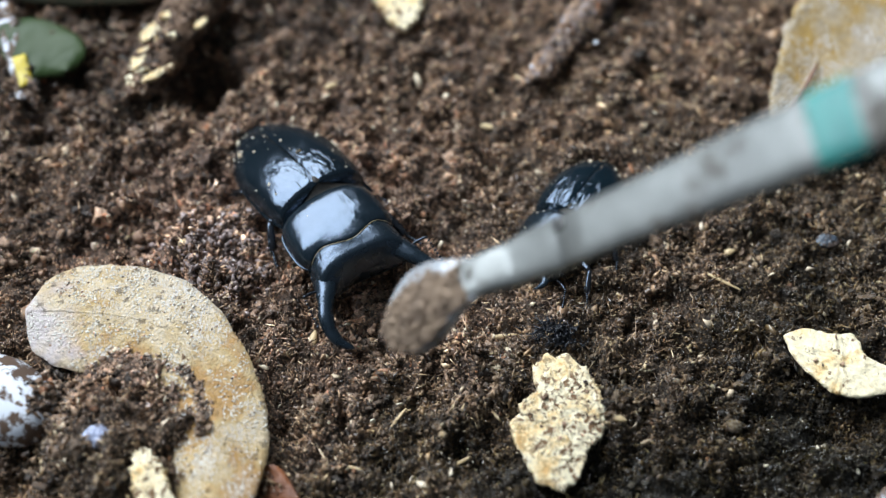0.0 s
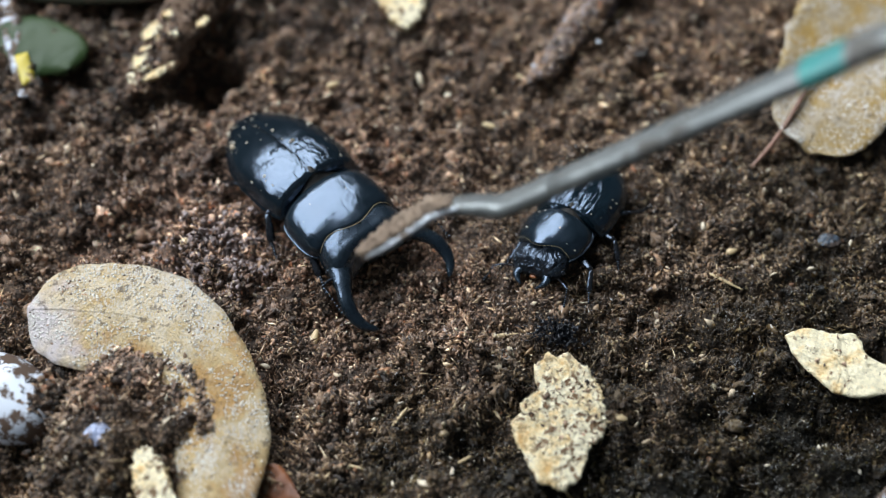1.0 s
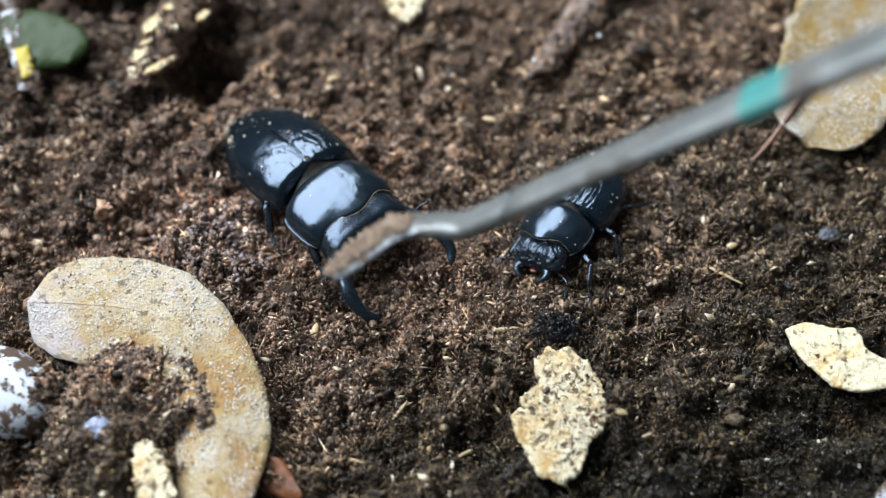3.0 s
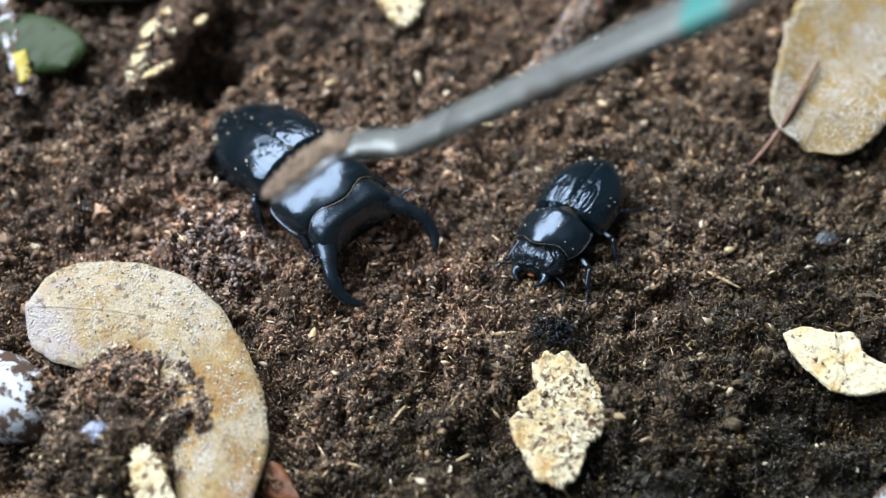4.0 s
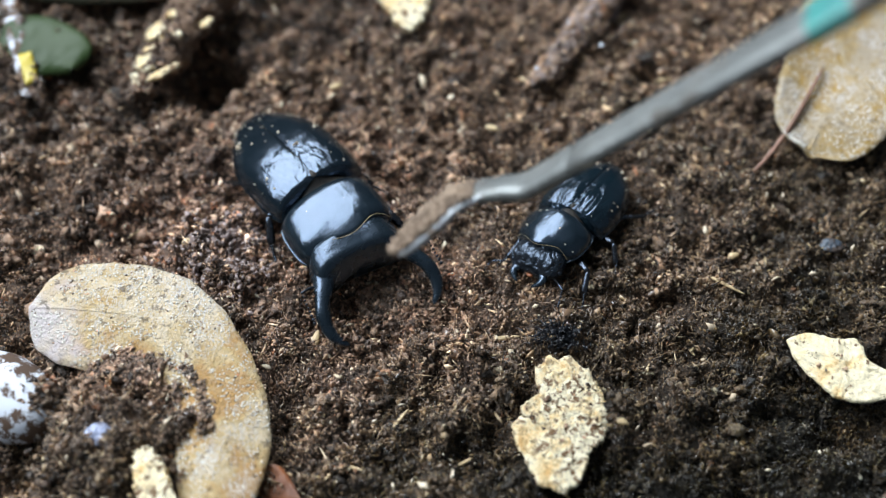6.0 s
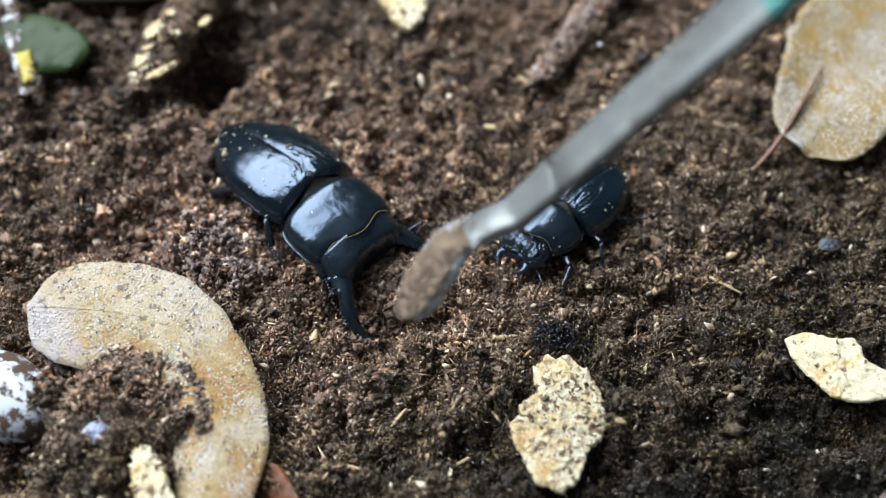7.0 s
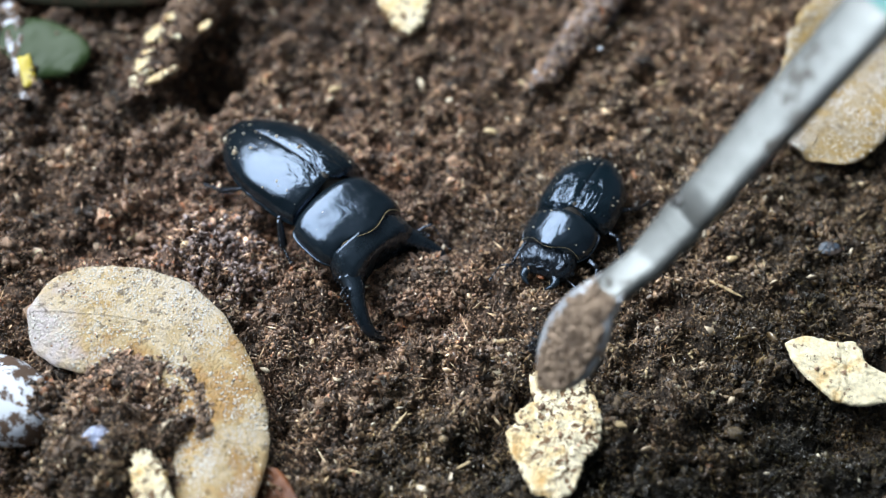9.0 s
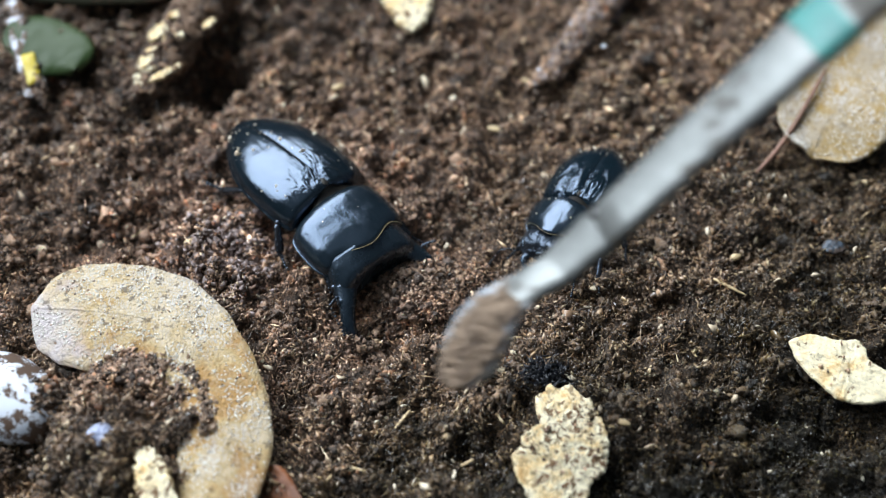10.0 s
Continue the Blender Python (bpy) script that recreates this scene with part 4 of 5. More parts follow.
def on_film(rng):
    f = rng.uniform(0, 1)
    return (-122 + 12 * f + rng.choice((-1, 1)) * rng.uniform(1.0, 3.6), 76 - 34 * f + rng.normal(0, 0.5), 7.0 - 2.6 * f + rng.uniform(-1.0, 1.0))


def on_smear(rng):
    x, y = -55 + rng.normal(0, 7.0), -1.0 + rng.normal(0, 7.0)
    return (x, y, rest(x, y) + 0.8)


crumb_patch("scrap_crumbs", "brown soil crumbs clinging to the plastic scrap", 150, on_film, 0.35, 1.1, 43)
crumb_patch("ridge_crumbs", "greyish lilac crumbs along the ridge", 1500, on_ridge, 0.2, 0.8, 45, LILAC_CRUMB)
def on_stone(rng):
    x, y = rng.normal(-87.0, 2.6), rng.normal(-45.5, 5.0)
    d = 1 - ((x + 100.5) / 14.0) ** 2 - ((y + 43.0) / 11.5) ** 2
    return (x, y, max(rest(x, y) + 0.6, 3.0 + 7.0 * max(0.0, d) ** 0.5))


crumb_patch("stone_crumbs", "dark soil crumbs heaped against the stone", 420, on_stone, 0.25, 0.95, 46)
crumb_patch("grey_crumbs", "greyish lilac crumbs coloured for the sheen of wet soil", 900, on_smear, 0.12, 0.7, 44, LILAC_CRUMB)
crumb_patch("leaf_crumbs", "soil crumbs spilt on the tan leaf", 900, on_leaf_edge, 0.18, 0.75, 42)


def stone():
    bm = bmesh.new()
    bmesh.ops.create_icosphere(bm, subdivisions=4, radius=1.0)
    for v in bm.verts:
        c = v.co
        v.co = Vector((c.x * 14.5, c.y * 10.5, c.z * 7.0)) * (1 + 0.07 * wob(c.x, c.y, c.z, 1.6))
    return tagged(part("stone", bm, STONE, None, m=pose(-100.5 * MM, -43.0 * MM, 3.0 * MM, 0, 0, -25)), "smooth white stone smeared with dark soil", "stone")


stone()
flake("shard", "small bluish grey shard in the soil", "shard", (-75.5, -54.5, 8.6), (3.2, 2.8, 3.0, 2.4, 3.0, 3.4, 2.6, 3.0), 0.8, BLUE, 31.0)
flake("shard", "dull blue-grey fragment pressed into the soil", "shard", (95.5, 2.0, 0.2), (3.2, 2.4, 1.8, 2.4, 3.0, 2.2, 1.8, 2.6), 0.8, SLATE, 33.0)


flake("shard", "pale bluish white fragment lying in the wet soil", "shard", (98.0, -66.9, 1.2), (4.4, 3.8, 4.2, 3.4, 4.6, 3.9, 4.2, 3.6), 0.9, FILM, 35.0)


def film_strip():
    ob = tagged(new("plastic_scrap"), "crumpled white plastic scrap with a yellow printed end", "plastic scrap")
    def band(name, a, b, mat, lift, w0, label=""):
        bm = bmesh.new()
        line = spline(((-123.5, 78, 6), (-118.5, 66, 8.0), (-115, 57, 6.5), (-110.5, 45, 4.5)), 40)[a:b]
        rows = []
        for i, p in enumerate(line):
            d = Vector((0.36, -0.93, 0))
            sd = Vector((0.93, 0.36, 0))
            r = [p + sd * (w0[0] + (w0[1] - w0[0]) * j / 6) + Vector((0, 0, lift + 0.8 * wob(p.x + j * 2, p.y, j, 0.4))) for j in range(7)]
            rows.append(r + [q - Vector((0, 0, 0.35)) for q in reversed(r)])
        rings(bm, rows)
        return part(name, bm, mat, ob, label)
    band("film", 0, 41, FILM, 0.0, (-2.4, 2.4))
    lab = band("printed_end", 27, 37, YELLOW, 0.9, (-0.8, 2.8), "yellow print")
    for i in range(3):
        bm = bmesh.new()
        bmesh.ops.create_cube(bm, size=1.0)
        bmesh.ops.scale(bm, vec=(1.3, 0.5, 0.15), verts=bm.verts)
        part("print_bar", bm, INK, lab, "", False, pose((-112.2 + i * 0.5) * MM, (53.2 - 1.4 * i) * MM, (6.6 - 0.35 * i) * MM, 0, 0, 20))
    return ob


film_strip()


# ---- seeds, splinters, clods ----
def grain(name, label, category, x, y, z, length, thick, turn, material, group=""):
    bm = bmesh.new()
    bmesh.ops.create_icosphere(bm, subdivisions=3, radius=1.0)
    for v in bm.verts:
        c = v.co
        w = 1 - 0.35 * c.x
        v.co = Vector((c.x * length, c.y * thick * w, c.z * thick * 0.8 * w)) * (1 + 0.08 * wob(c.x, c.y, c.z + x, 2.0))
    return tagged(part(name, bm, material, None, m=pose(x * MM, y * MM, z * MM, 0, 0, turn)), label, category, group)


PELLET = grain("seed", "pale tan oval seed on the soil", "seed", -31.1, -23.8, rest(-31.1, -23.8) + 1.0, 2.4, 0.95, 80, SEED)
grain("seed", "small pale tan seed pressed into the soil", "seed", -63.8, 0.5, rest(-63.8, 0.5) + 0.8, 1.7, 1.2, 30, SEED)
# white grains stand in for small glints along the ridge
grain("seed", "tiny white grain standing in for a glint on the soil", "seed", 42.5, 66.5, rest(42.5, 66.5) + 3.8, 0.8, 0.8, 0, STONE)
for x, y, q in ((33.5, 73.0, 0.7), (24.5, 58.0, 0.9), (46.5, 81.0, 0.8), (39.0, 84.5, 0.6), (29.0, 66.0, 0.55)):
    grain("seed", "tiny white grain standing in for a glint on the soil", "seed", x, y, rest(x, y) + 3.6, q, q * 0.9, 0, STONE)
grain("seed", "tiny cream grain on the soil", "seed", 26.5, 59.5, rest(26.5, 59.5) + 1.2, 1.0, 0.9, 0, SEED)
for x, y, ln, th, a in ((14.5, -23.5, 3.3, 0.55, 8), (68.5, -9.8, 4.6, 0.45, -32), (71.5, 0.0, 1.5, 0.9, 20), (13.0, 40.5, 3.2, 0.8, -12), (39.5, -48.5, 1.5, 0.8, -20),
                        (47, -33, 1.3, 0.4, 70), (58, -28, 1.2, 0.35, -60), (-10, -46, 3.0, 0.4, 55), (5, -55, 2.4, 0.4, 30), (-20, -58, 2.2, 0.35, -15), (-79, 5, 2.0, 0.4, 40),
                        (12.6, -28.5, 2.2, 0.3, 12), (50, 83, 3.6, 0.9, 60), (21.5, 57, 2.4, 0.6, -40), (60, 58, 2.8, 0.4, 15), (-30, 52, 2.2, 0.8, 20)):
    grain("wood_splinter", "pale slender wood splinter lying on the soil", "splinter", x, y, rest(x, y) + 0.9, ln, th, a, SEED, "wood splinters")


def black_tuft():
    rng = np.random.RandomState(21)
    n = 420
    c = np.stack([rng.normal(0, 2.5, n), rng.normal(0, 1.7, n), np.abs(rng.normal(0, 1.0, n))], 1)
    v, f = scatter_shapes(OCT_V, OCT_F, c, np.stack([rng.uniform(0.7, 2.4, n), rng.uniform(0.12, 0.4, n), rng.uniform(0.06, 0.2, n)], 1), rng)
    ob = bulk("moss_tuft", v * MM, f, CHARCOAL)
    ob.matrix_basis = pose(26.2 * MM, -25.2 * MM, (rest(26, -25) + 0.4) * MM)
    return tagged(ob, "black shredded moss tuft beside the wood flake", "moss")


TUFT = black_tuft()


def clod(x, y, r, seed, label, flat=0.42):
    bm = bmesh.new()
    bmesh.ops.create_icosphere(bm, subdivisions=4, radius=1.0)
    for v in bm.verts:
        c = v.co
        d = 1 + 0.55 * wob(c.x, c.y, c.z + seed, 1.3) + 0.35 * wob(c.x, c.y, c.z + seed, 3.3) + 0.20 * wob(c.x, c.y, c.z + seed, 8.0)
        v.co = Vector((c.x * r, c.y * r * 0.8, c.z * r * flat)) * d
    ob = tagged(part("soil_clod", bm, SOIL, None, smooth=False, m=pose(x * MM, y * MM, (rest(x, y) + r * 0.15) * MM)), label, "soil clod", "soil clods")
    rng = np.random.RandomState(int(seed * 10))
    n = int(64 * r * r)
    d = rng.normal(size=(n, 3))
    d /= np.linalg.norm(d, axis=1)[:, None]
    d[:, 2] = np.abs(d[:, 2])
    vv, ff = scatter_shapes(ICO_V, ICO_F, d * np.array([r, r * 0.8, r * flat]) * rng.uniform(0.75, 1.4, (n, 1)), rng.lognormal(-1.25, 0.4, (n, 1)) * rng.uniform(0.2, 1.9, (n, 3)), rng, 0.55)
    tagged(bulk("crumb_coat", vv * MM, ff, CRUMB, ob), "crumbs on the clod", kind="stuff")
    return ob


CLOD = clod(-10.5, -10.5, 8.5, 1.0, "dark crumbly soil clod heaped up before the beetle", 0.30)
clod(-60, -42, 4.5, 2.0, "dark crumbly soil clod lying on the tan leaf")
clod(-69, -38, 4.0, 3.0, "dark crumbly soil clod lying on the tan leaf")
clod(-54.5, -48, 3.2, 4.0, "dark crumbly soil clod at the leaf's inner edge")


# ---- the tool ----
def scoop():
    """Blade along +y from the tip, a cranked neck, then a long flat handle."""
    ob = tagged(new("scraper_spoon"), "flat steel scraper spoon with a soiled head and a teal band", "spoon")
    ba, sa, la = radians(33), radians(9), radians(-8)
    crank = Vector((0, 23 + 14 * math.cos(ba), 14 * math.sin(ba)))
    way = Vector((math.sin(la) * math.cos(sa), math.cos(la) * math.cos(sa), math.sin(sa)))
    outline = ((0, 0.08), (0.05, 0.40), (0.16, 0.76), (0.38, 1.0), (0.62, 0.93), (0.84, 0.66), (1.0, 0.46))
    half = lambda q: max(0.3, 8.8 * ease(outline, q))
    rise = lambda y: 0.30 * max(0.0, y - 21.0) ** 1.35 * 0.55
    bowl = lambda q, v: -1.5 * (1 - v * v) * math.sin(math.pi * min(1, q * 1.05)) - 1.8 * (1 - q) ** 3
    bm = bmesh.new()
    top, low = [], []
    for i in range(29):
        q = i / 28
        y = 28.0 * q
        a = [((-1 + j / 7) * half(q), y, bowl(q, -1 + j / 7) + rise(y)) for j in range(15)]
        top.append(a)
        low.append([(x, yy, z - 0.8 - 0.5 * math.sin(math.pi * q)) for x, yy, z in a])
    rings(bm, [a + list(reversed(b)) for a, b in zip(top, low)])
    blade = part("blade", bm, STEEL_MUD, ob, "soil-caked oval blade")
    rng = np.random.RandomState(8)
    n = 2600
    c = []
    for _ in range(n):
        q, v = rng.uniform(0.04, 1.0) ** 1.25 * 0.92, rng.uniform(-0.96, 0.58)
        under = -1.3 - 0.5 * math.sin(math.pi * q) - rng.uniform(0.0, 0.4)
        c.append((v * half(q) * 0.97, 28 * q, bowl(q, v) + rise(28 * q) + (under if rng.rand() < 0.92 else rng.uniform(0.0, 0.4))))
    vv, ff = scatter_shapes(ICO_V, ICO_F, np.array(c), np.clip(rng.lognormal(-1.15, 0.45, (n, 1)), 0.12, 0.9) * rng.uniform(0.5, 1.4, (n, 3)), rng, 0.45)
    tagged(bulk("caked_soil", vv * MM, ff, MUD, blade), "brown soil caked on the blade", kind="stuff")

    def bar(name, line, wid, thk, mat, label=""):
        bm = bmesh.new()
        rows = []
        m = len(line) - 1
        for i, c in enumerate(line):
            d = (line[min(i + 1, m)] - line[max(i - 1, 0)]).normalized()
            side = d.cross(Vector((0, 0, 1))).normalized()
            nrm = side.cross(d)
            w, h = ease(wid, i / m), ease(thk, i / m)
            r = []
            for q in range(20):
                a = 2 * math.pi * q / 20
                x, z = math.copysign(abs(math.cos(a)) ** 0.6, math.cos(a)) * w, math.copysign(abs(math.sin(a)) ** 0.6, math.sin(a)) * h
                r.append(c + side * x + nrm * z)
            rows.append(r)
        rings(bm, rows)
        return part(name, bm, mat, ob, label)

    straight = lambda d0, d1: [crank + way * (d0 + (d1 - d0) * i / 24) for i in range(25)]
    bar("neck", spline(((0, 21.5, -0.4), (0, 25, 1.0), (0, 29.5, 3.8), crank - Vector((0, 1.2, 0.7)), crank + way * 3, crank + way * 9), 30),
        ((0, 4.2), (0.35, 4.4), (1.0, 5.3)), ((0, 1.0), (0.4, 1.8), (1.0, 2.0)), STEEL, "narrow cranked steel neck")
    bar("collar", straight(8.4, 12.4), ((0, 5.3), (0.5, 5.5), (1.0, 5.5)), ((0, 2.15), (1.0, 2.15)), STEEL, "steel collar")
    bm = bmesh.new()                                       # dark recess worn into one edge
    bmesh.ops.create_uvsphere(bm, u_segments=14, v_segments=8, radius=1.0, matrix=Matrix.Translation(crank + way * 13.5 + Vector((3.0, 0, 0))) @ Matrix.Diagonal((2.7, 2.9, 2.35, 1)))
    part("recess", bm, INK, ob, "dark recess in the steel shaft")
    bar("handle", straight(12.0, 190.0), ((0, 5.3), (0.25, 6.5), (0.5, 7.3), (1.0, 7.8)), ((0, 1.9), (0.4, 2.1), (1.0, 2.3)), STEEL, "flat steel handle")
    bar("band", straight(68.0, 76.5), ((0, 6.9), (1.0, 7.0)), ((0, 2.25), (1.0, 2.35)), TEAL, "teal grip band")
    for o in ob.children_recursive:
        o.data.transform(Matrix.Scale(0.95, 4))
    return ob


MUD = make_plain("caked_mud", (0.31, 0.225, 0.16), (0.15, 0.105, 0.075), 0.8, 260, bump=0.8)
SPOON = scoop()


# ---- what moves ----
def motions():
    walk(MALE, [
        (0, pose(-0.0304, 0.0099, 0.0006, 10.1, -2.1, -143.1)),
        (0.5, pose(-0.0314, 0.0109, 0.0006, 7.9, 0.2, -144.3)),
        (1, pose(-0.0321, 0.0131, 0.0006, 7.7, -1.4, -139.6)),
        (1.5, pose(-0.0315, 0.0128, 0.0006, 9.0, -1.1, -142.0)),
        (2, pose(-0.0318, 0.0131, 0.0006, 8.2, 1.2, -141.9)),
        (2.5, pose(-0.0308, 0.0130, 0.0006, 8.5, -1.5, -139.8)),
        (3.8, pose(-0.0362, 0.0182, 0.0006, 14.8, 1.5, -137.3)),
        (4, pose(-0.0356, 0.0189, 0.0006, 14.3, 2.3, -135.4)),
        (4.5, pose(-0.0322, 0.0142, 0.0006, 11.3, 1.6, -140.3)),
        (4.6, pose(-0.0338, 0.0150, 0.0006, 9.1, 1.4, -140.8)),
        (5, pose(-0.0324, 0.0141, 0.0006, 8.5, 0.5, -141.4)),
        (5.5, pose(-0.0319, 0.0128, 0.0006, 9.1, -2.1, -143.0)),
        (5.7, pose(-0.0319, 0.0129, 0.0006, 7.3, 1.2, -143.3)),
        (6.8, pose(-0.0327, 0.0105, 0.0006, 8.3, -2.4, -136.0)),
        (7, pose(-0.0334, 0.0113, 0.0006, 5.8, -7.9, -134.1)),
        (7.5, pose(-0.0334, 0.0116, 0.0006, 1.5, -8.8, -130.5)),
        (8.5, pose(-0.0316, 0.0125, 0.0006, 2.1, -8.9, -131.1)),
        (9.5, pose(-0.0309, 0.0119, 0.0006, 1.1, -9.6, -133.7)),
        (10, pose(-0.0317, 0.0103, 0.0006, 0.7, -7.0, -135.7)),
    ])
    fore = [
        (0, pose(0.0012, 0.0007, 0, -3.4, 1.5, -4.5)),
        (0.5, pose(0.0010, 0.0005, 0, -4.7, 0.7, -1.5)),
        (1, pose(0.0009, 0.0004, 0, -3.3, 0.5, -0.3)),
        (1.5, pose(0.0018, 0.0003, 0, -5.9, -0.7, 1.2)),
        (2, pose(0.0013, 0.0004, 0, -5.7, 0.7, -0.5)),
        (2.5, pose(0.0013, 0.0008, 0, -3.9, 0.3, 1.3)),
        (3.8, pose(0.0015, 0.0004, 0, -9.7, 1.1, 3.5)),
        (4, pose(0.0015, 0.0001, 0, -9.3, -1.2, 0.8)),
        (4.5, pose(0.0013, 0.0006, 0, -4.9, 1.9, -2.2)),
        (4.6, pose(0.0009, 0.0007, 0, -4.4, 0.2, -2.8)),
        (5, pose(0.0009, 0.0006, 0, -4.2, 0.2, -4.4)),
        (5.5, pose(0.0009, 0.0006, 0, -4.7, 1.0, -3.3)),
        (5.7, pose(0.0010, 0.0006, 0, -3.4, 1.5, -3.8)),
        (6.8, pose(0.0010, 0.0004, 0, -6.8, 3.1, -0.7)),
        (7, pose(0.0010, -0.0002, 0, -7.6, 3.6, -1.6)),
        (7.5, pose(0.0019, 0.0003, 0, -3.2, 3.4, 1.7)),
        (8.5, pose(0.0017, -0.0000, 0, -3.0, 3.3, -2.5)),
        (9.5, pose(0.0017, 0.0001, 0, -2.4, 3.8, -1.0)),
        (10, pose(0.0012, 0.0005, 0, -4.0, 4.1, -1.6)),
    ]
    walk(MALE_PRO, fore)
    nod = [                                                # the head turns on the neck
        (0, -6.7, 1.1, -3.1),
        (0.5, -7.9, -1.0, 0.4),
        (1, -8.0, -1.2, 1.8),
        (1.5, -9.0, -4.1, 0.3),
        (2, -8.9, -2.1, -0.5),
        (2.5, -5.8, -0.6, 0.1),
        (3.8, -11.0, -2.8, -3.3),
        (4, -10.7, -1.2, -3.0),
        (4.5, -7.9, -0.8, -3.7),
        (4.6, -6.8, -0.4, -5.2),
        (5, -6.6, -0.4, -4.4),
        (5.5, -7.5, 0.3, -5.3),
        (5.7, -6.6, -0.3, -4.8),
        (6.8, -19.0, -5.3, -0.4),
        (7, -19.0, -4.0, 4.0),
        (7.5, -19.0, -6.0, 1.7),
        (8.5, -19.0, -5.1, 3.7),
        (9.5, -19.0, -5.0, 2.4),
        (10, -19.0, -4.5, -2.1),
    ]
    walk(MALE_HEAD, [(t, m @ pose(0, 0.0172, 0.010, *a) @ pose(0, -0.0172, -0.010)) for (t, m), (_, *a) in zip(fore, nod)])
    walk(FEMALE, [
        (0, pose(0.0308, 0.0037, 0, 4, 7, 150.3)),
        (5.5, pose(0.0308, 0.0037, 0, 4, 7, 150.3)),
        (7, pose(0.0288, 0.0065, 0, 4, 4, 137.8)),
        (7.5, pose(0.0309, 0.0055, 0, 4, 4, 142.8)),
        (8, pose(0.0314, 0.0068, 0, 4, 4, 140.8)),
        (8.5, pose(0.0311, 0.0067, 0, 4, 4, 142.2)),
        (9, pose(0.0312, 0.0060, 0, 4, 4, 154.5)),
        (9.5, pose(0.0314, 0.0076, 0, 4, 4, 154.4)),
        (10, pose(0.0315, 0.0086, 0, 4, 4, 153.4)),
    ])
    turn = [(0, pose(0, 0, 0, -5, 11, -3)), (5.5, pose(0, 0, 0, -5, 11, -3)), (7, pose(0, 0, 0, -5, 7, -3)), (7.5, pose(0, 0, 0, -5, 7, -9)), (8, pose(0, 0, 0, -5, 7, -12)), (8.5, pose(0, 0, 0, -5, 7, -10)),
            (9, pose(0, 0, 0, -5, 7, -2)), (9.5, pose(0, 0, 0, -5, 7, -5)), (10, pose(0, 0, 0, -5, 7, -6))]
    walk(FEMALE_PRO, turn)
    walk(FEMALE_HEAD, turn)
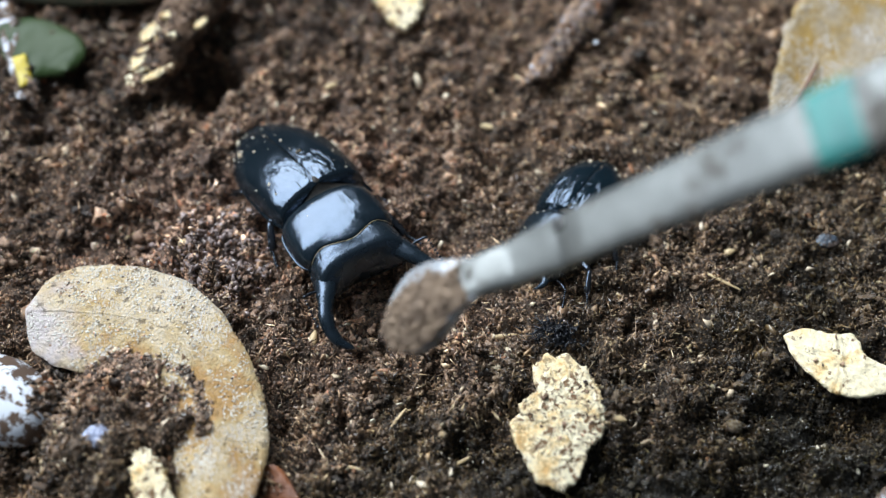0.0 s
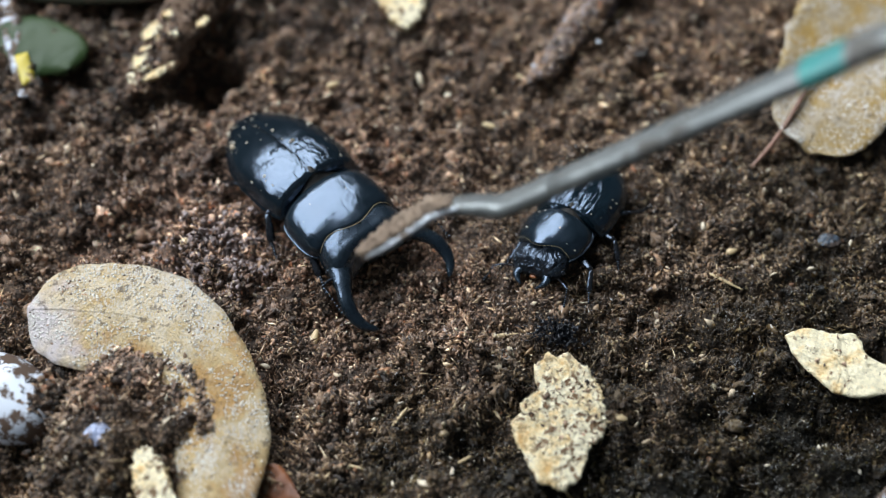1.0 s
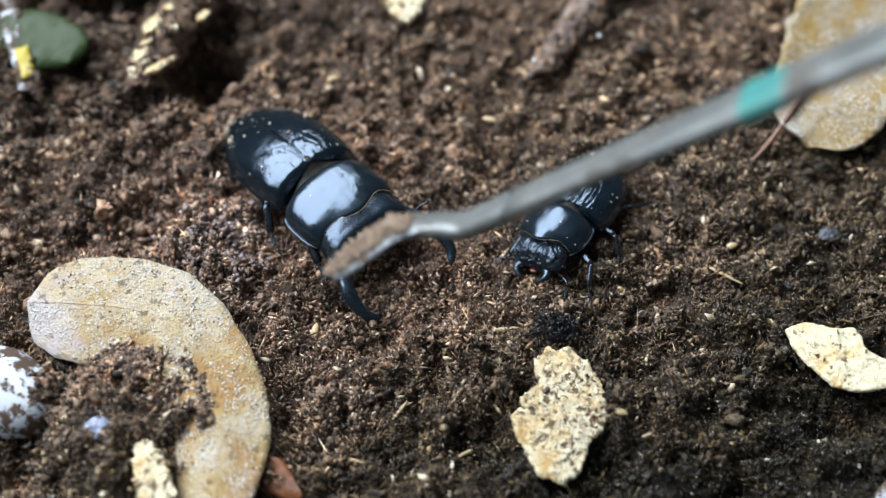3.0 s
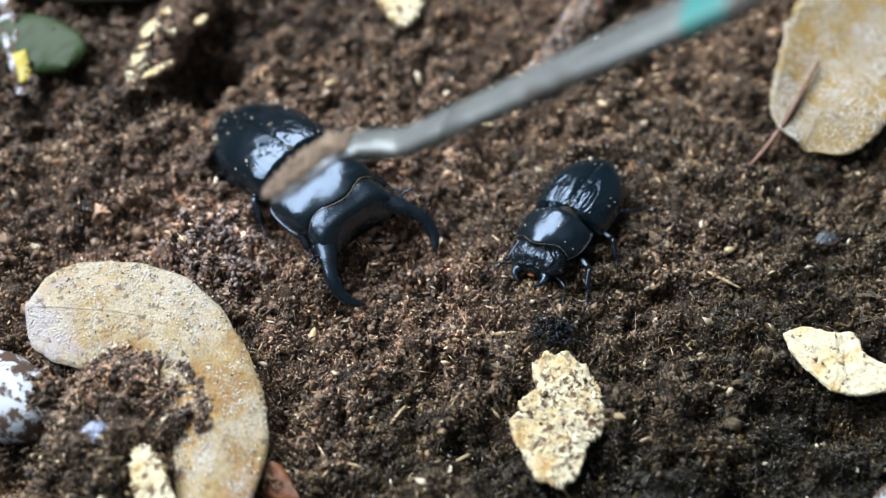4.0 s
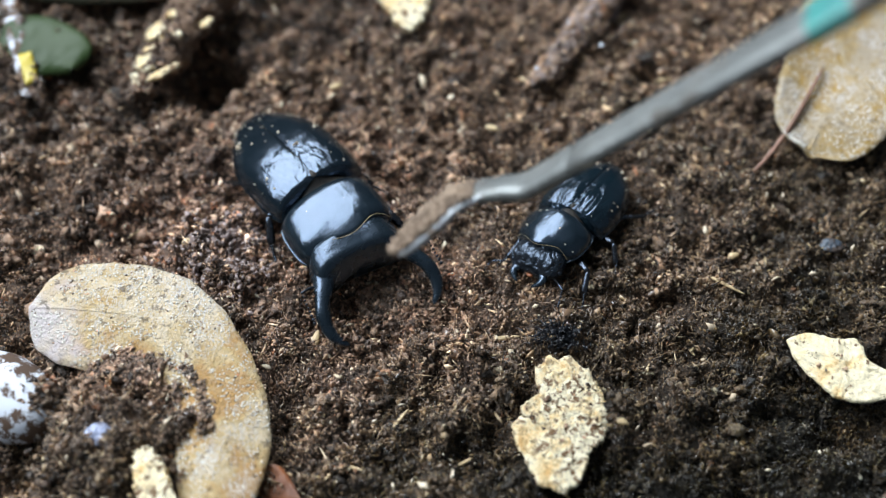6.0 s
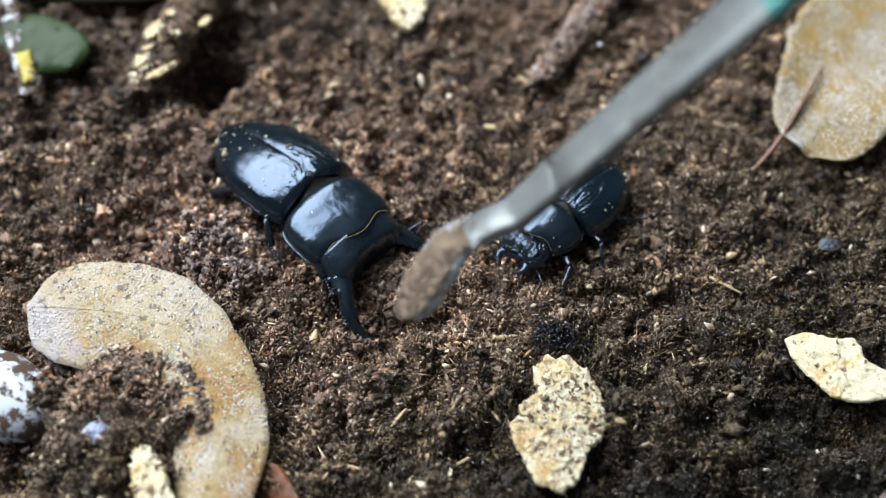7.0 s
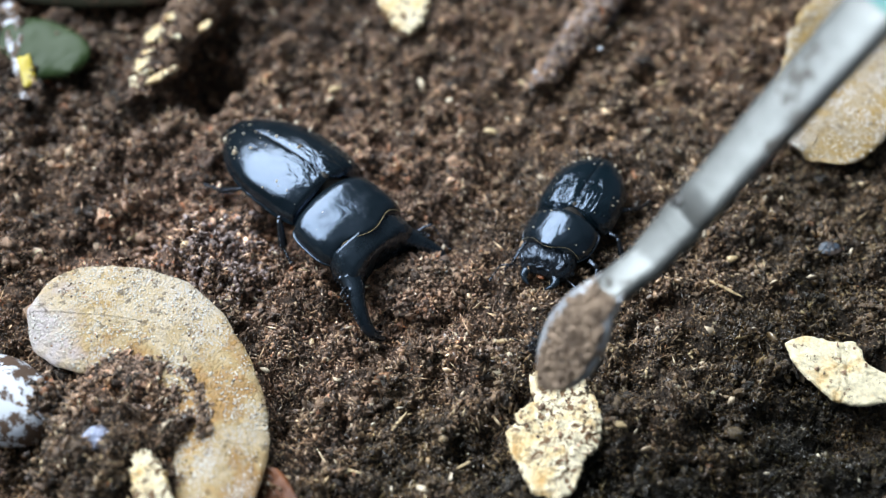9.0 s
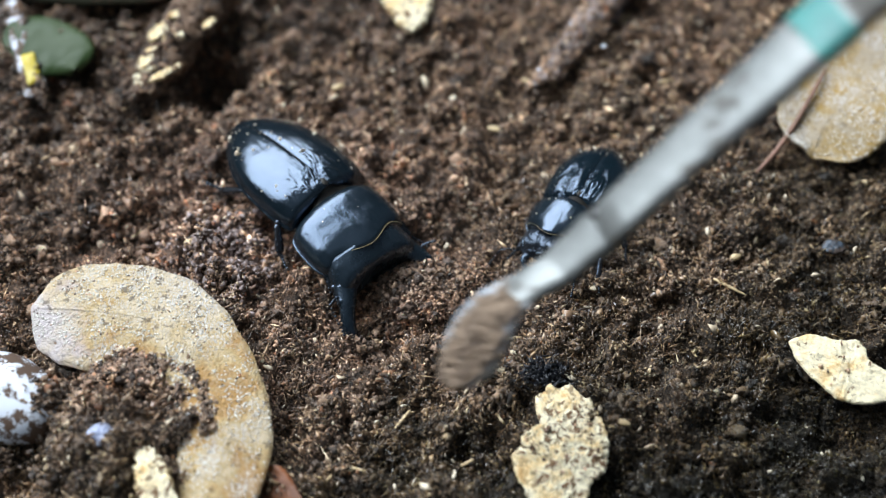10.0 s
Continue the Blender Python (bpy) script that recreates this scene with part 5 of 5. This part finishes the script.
    walk(SPOON, [
        (0, pose(-0.0098, -0.0417, 0.0322, 122.5, -7.3, 102.8)),
        (0.1, pose(-0.0091, -0.0405, 0.0318, 123.2, -5.1, 99.8)),
        (0.2, pose(-0.0106, -0.0411, 0.0303, 126.9, 4.9, 94.8)),
        (0.3, pose(-0.0120, -0.0414, 0.0290, 130.0, 13.4, 89.9)),
        (0.4, pose(-0.0148, -0.0411, 0.0260, 127.1, 27.6, 74.9)),
        (0.5, pose(-0.0115, -0.0405, 0.0233, 123.2, 36.8, 63.7)),
        (0.6, pose(-0.0121, -0.0473, 0.0244, 131.1, 40.5, 75.9)),
        (0.7, pose(-0.0131, -0.0402, 0.0265, 132.4, 42.4, 75.2)),
        (0.8, pose(-0.0137, -0.0326, 0.0303, 134.0, 43.1, 75.6)),
        (0.9, pose(-0.0158, -0.0272, 0.0311, 133.1, 38.9, 74.5)),
        (1, pose(-0.0166, -0.0246, 0.0321, 130.8, 35.1, 73.3)),
        (1.1, pose(-0.0162, -0.0207, 0.0320, 130.5, 35.4, 73.2)),
        (1.2, pose(-0.0182, -0.0181, 0.0328, 132.9, 37.0, 78.1)),
        (1.3, pose(-0.0212, -0.0099, 0.0328, 136.8, 35.7, 79.8)),
        (1.4, pose(-0.0220, -0.0122, 0.0321, 135.1, 36.7, 79.4)),
        (1.5, pose(-0.0238, -0.0054, 0.0317, 136.4, 34.8, 78.0)),
        (1.6, pose(-0.0218, -0.0174, 0.0303, 130.0, 32.6, 73.6)),
        (1.7, pose(-0.0220, -0.0201, 0.0293, 127.8, 32.7, 71.9)),
        (1.8, pose(-0.0216, -0.0193, 0.0290, 129.3, 34.1, 74.9)),
        (1.9, pose(-0.0194, -0.0242, 0.0270, 128.5, 34.1, 75.0)),
        (2, pose(-0.0162, -0.0260, 0.0254, 129.7, 31.5, 73.9)),
        (2.1, pose(-0.0159, -0.0270, 0.0240, 128.2, 29.4, 72.5)),
        (2.2, pose(-0.0165, -0.0284, 0.0241, 129.3, 30.5, 74.2)),
        (2.4, pose(-0.0173, -0.0287, 0.0228, 128.7, 29.6, 73.0)),
        (2.5, pose(-0.0175, -0.0288, 0.0225, 126.8, 26.4, 70.7)),
        (2.6, pose(-0.0184, -0.0330, 0.0211, 126.7, 27.1, 71.6)),
        (2.7, pose(-0.0185, -0.0335, 0.0208, 127.6, 29.0, 72.4)),
        (3.06, pose(-0.0251, -0.0249, 0.0281, 128.4, 26.4, 72.7)),
        (3.44, pose(-0.0315, -0.0168, 0.0355, 129.2, 23.7, 72.8)),
        (3.8, pose(-0.0376, -0.0096, 0.0425, 130.0, 21.0, 72.9)),
        (3.9, pose(-0.0352, -0.0105, 0.0429, 128.8, 19.5, 73.0)),
        (4, pose(-0.0351, -0.0168, 0.0434, 129.8, 20.8, 75.1)),
        (4.1, pose(-0.0372, -0.0202, 0.0443, 130.9, 25.8, 78.1)),
        (4.2, pose(-0.0403, -0.0186, 0.0451, 134.2, 30.2, 78.5)),
        (4.3, pose(-0.0347, -0.0185, 0.0460, 132.6, 31.2, 77.0)),
        (4.4, pose(-0.0275, -0.0167, 0.0460, 129.1, 27.5, 73.7)),
        (4.5, pose(-0.0307, -0.0032, 0.0480, 133.6, 23.7, 78.5)),
        (4.6, pose(-0.0245, -0.0054, 0.0473, 132.5, 20.7, 78.3)),
        (4.8, pose(-0.0119, -0.0073, 0.0457, 132.2, 23.3, 77.1)),
        (5, pose(-0.0159, -0.0035, 0.0448, 133.3, 28.4, 75.9)),
        (5.1, pose(-0.0138, -0.0212, 0.0441, 132.5, 32.6, 78.2)),
        (5.2, pose(-0.0138, -0.0258, 0.0401, 131.1, 36.3, 78.6)),
        (5.3, pose(-0.0143, -0.0243, 0.0373, 129.8, 38.0, 74.5)),
        (5.4, pose(-0.0135, -0.0276, 0.0330, 125.4, 35.3, 68.6)),
        (5.5, pose(-0.0108, -0.0374, 0.0274, 122.8, 32.8, 65.7)),
        (5.6, pose(-0.0097, -0.0258, 0.0321, 122.4, 31.8, 65.6)),
        (5.7, pose(-0.0116, -0.0187, 0.0358, 126.5, 34.1, 70.6)),
        (6.06, pose(-0.0093, -0.0254, 0.0329, 123.3, 23.9, 78.1)),
        (6.44, pose(-0.0068, -0.0325, 0.0299, 121.8, 18.4, 88.7)),
        (6.8, pose(-0.0045, -0.0396, 0.0271, 119.5, 13.3, 99.2)),
        (6.9, pose(-0.0052, -0.0394, 0.0285, 120.4, 14.3, 99.7)),
        (7, pose(-0.0073, -0.0354, 0.0294, 120.8, 14.9, 99.7)),
        (7.1, pose(-0.0068, -0.0343, 0.0329, 122.7, 15.4, 100.2)),
        (7.2, pose(-0.0054, -0.0291, 0.0356, 120.7, 12.3, 99.5)),
        (7.3, pose(-0.0024, -0.0296, 0.0389, 119.6, 11.7, 105.1)),
        (7.4, pose(0.0023, -0.0329, 0.0434, 118.9, 5.5, 111.2)),
        (7.5, pose(0.0060, -0.0340, 0.0466, 116.9, -0.9, 113.7)),
        (7.6, pose(0.0119, -0.0314, 0.0476, 111.0, -2.3, 115.9)),
        (7.7, pose(0.0147, -0.0347, 0.0439, 116.4, 1.5, 117.5)),
        (7.8, pose(0.0170, -0.0359, 0.0385, 119.9, 4.0, 115.0)),
        (7.9, pose(0.0214, -0.0430, 0.0325, 121.0, 10.0, 119.1)),
        (8, pose(0.0235, -0.0477, 0.0243, 118.4, 8.5, 117.6)),
        (8.1, pose(0.0264, -0.0510, 0.0238, 120.5, 9.7, 116.7)),
        (8.2, pose(0.0250, -0.0526, 0.0243, 123.6, 10.1, 114.6)),
        (8.3, pose(0.0257, -0.0496, 0.0245, 123.1, 11.1, 115.7)),
        (8.4, pose(0.0235, -0.0447, 0.0242, 120.4, 8.8, 115.1)),
        (8.5, pose(0.0241, -0.0388, 0.0250, 120.0, 8.7, 115.2)),
        (8.6, pose(0.0232, -0.0344, 0.0251, 122.7, 10.2, 114.6)),
        (8.8, pose(0.0225, -0.0461, 0.0254, 127.0, 17.3, 119.6)),
        (9, pose(0.0224, -0.0485, 0.0240, 126.4, 17.1, 119.4)),
        (9.2, pose(0.0210, -0.0451, 0.0244, 125.3, 14.5, 117.7)),
        (9.3, pose(0.0222, -0.0434, 0.0244, 122.3, 9.9, 117.1)),
        (9.4, pose(0.0236, -0.0428, 0.0246, 121.0, 9.3, 116.0)),
        (9.5, pose(0.0264, -0.0436, 0.0248, 120.0, 8.7, 115.2)),
        (9.6, pose(0.0215, -0.0500, 0.0240, 122.0, 9.5, 116.3)),
        (9.7, pose(0.0186, -0.0518, 0.0241, 129.1, 14.4, 117.0)),
        (9.8, pose(0.0153, -0.0517, 0.0248, 133.5, 18.2, 117.5)),
        (9.9, pose(0.0082, -0.0500, 0.0247, 132.5, 17.0, 116.1)),
        (10, pose(0.0010, -0.0481, 0.0239, 127.6, 13.6, 114.1)),
    ])
    b = PIECE.matrix_basis.copy()
    walk(PIECE, [(t, pose(x * MM, y * MM, 0, 0, 0, 0) @ b) for t, x, y in ((0, 0, 0), (7.8, 0, 0), (8.2, -1.0, -1.2), (9.4, -1.0, -1.2), (9.7, -0.4, -4.4), (10, -0.6, -7.2))])
    b2 = TUFT.matrix_basis.copy()
    walk(TUFT, [(t, pose(x * MM, y * MM, 0, 0, 0, 0) @ b2) for t, x, y in ((0, 0, 0), (7.9, 0, 0), (8.2, -1.0, -1.5), (9.4, -1.5, -2.0), (9.7, -3.0, -7.0), (10, -4.0, -9.5))])
    z = PELLET.matrix_basis.translation.z
    walk(PELLET, [(0, pose(-0.0311, -0.0238, z, 0, 0, 80)), (7.5, pose(-0.0311, -0.0238, z, 0, 0, 80)), (8, pose(-0.0320, -0.0248, z, 0, 0, 88)), (9.5, pose(-0.0318, -0.0255, z, 0, 0, 86)),
                  (10, pose(-0.0330, -0.0295, z, 0, 0, 20))])
    c = CLOD.matrix_basis.copy()
    walk(CLOD, [(0, pose(0.0, -0.004, -0.0045) @ c), (5.5, pose(0.0, -0.004, -0.0045) @ c), (7, pose(0.002, 0.0, 0.0) @ c), (9, pose(0.004, 0.001, 0.0005) @ c), (10, pose(0.004, 0.0, 0.0) @ c)])


motions()
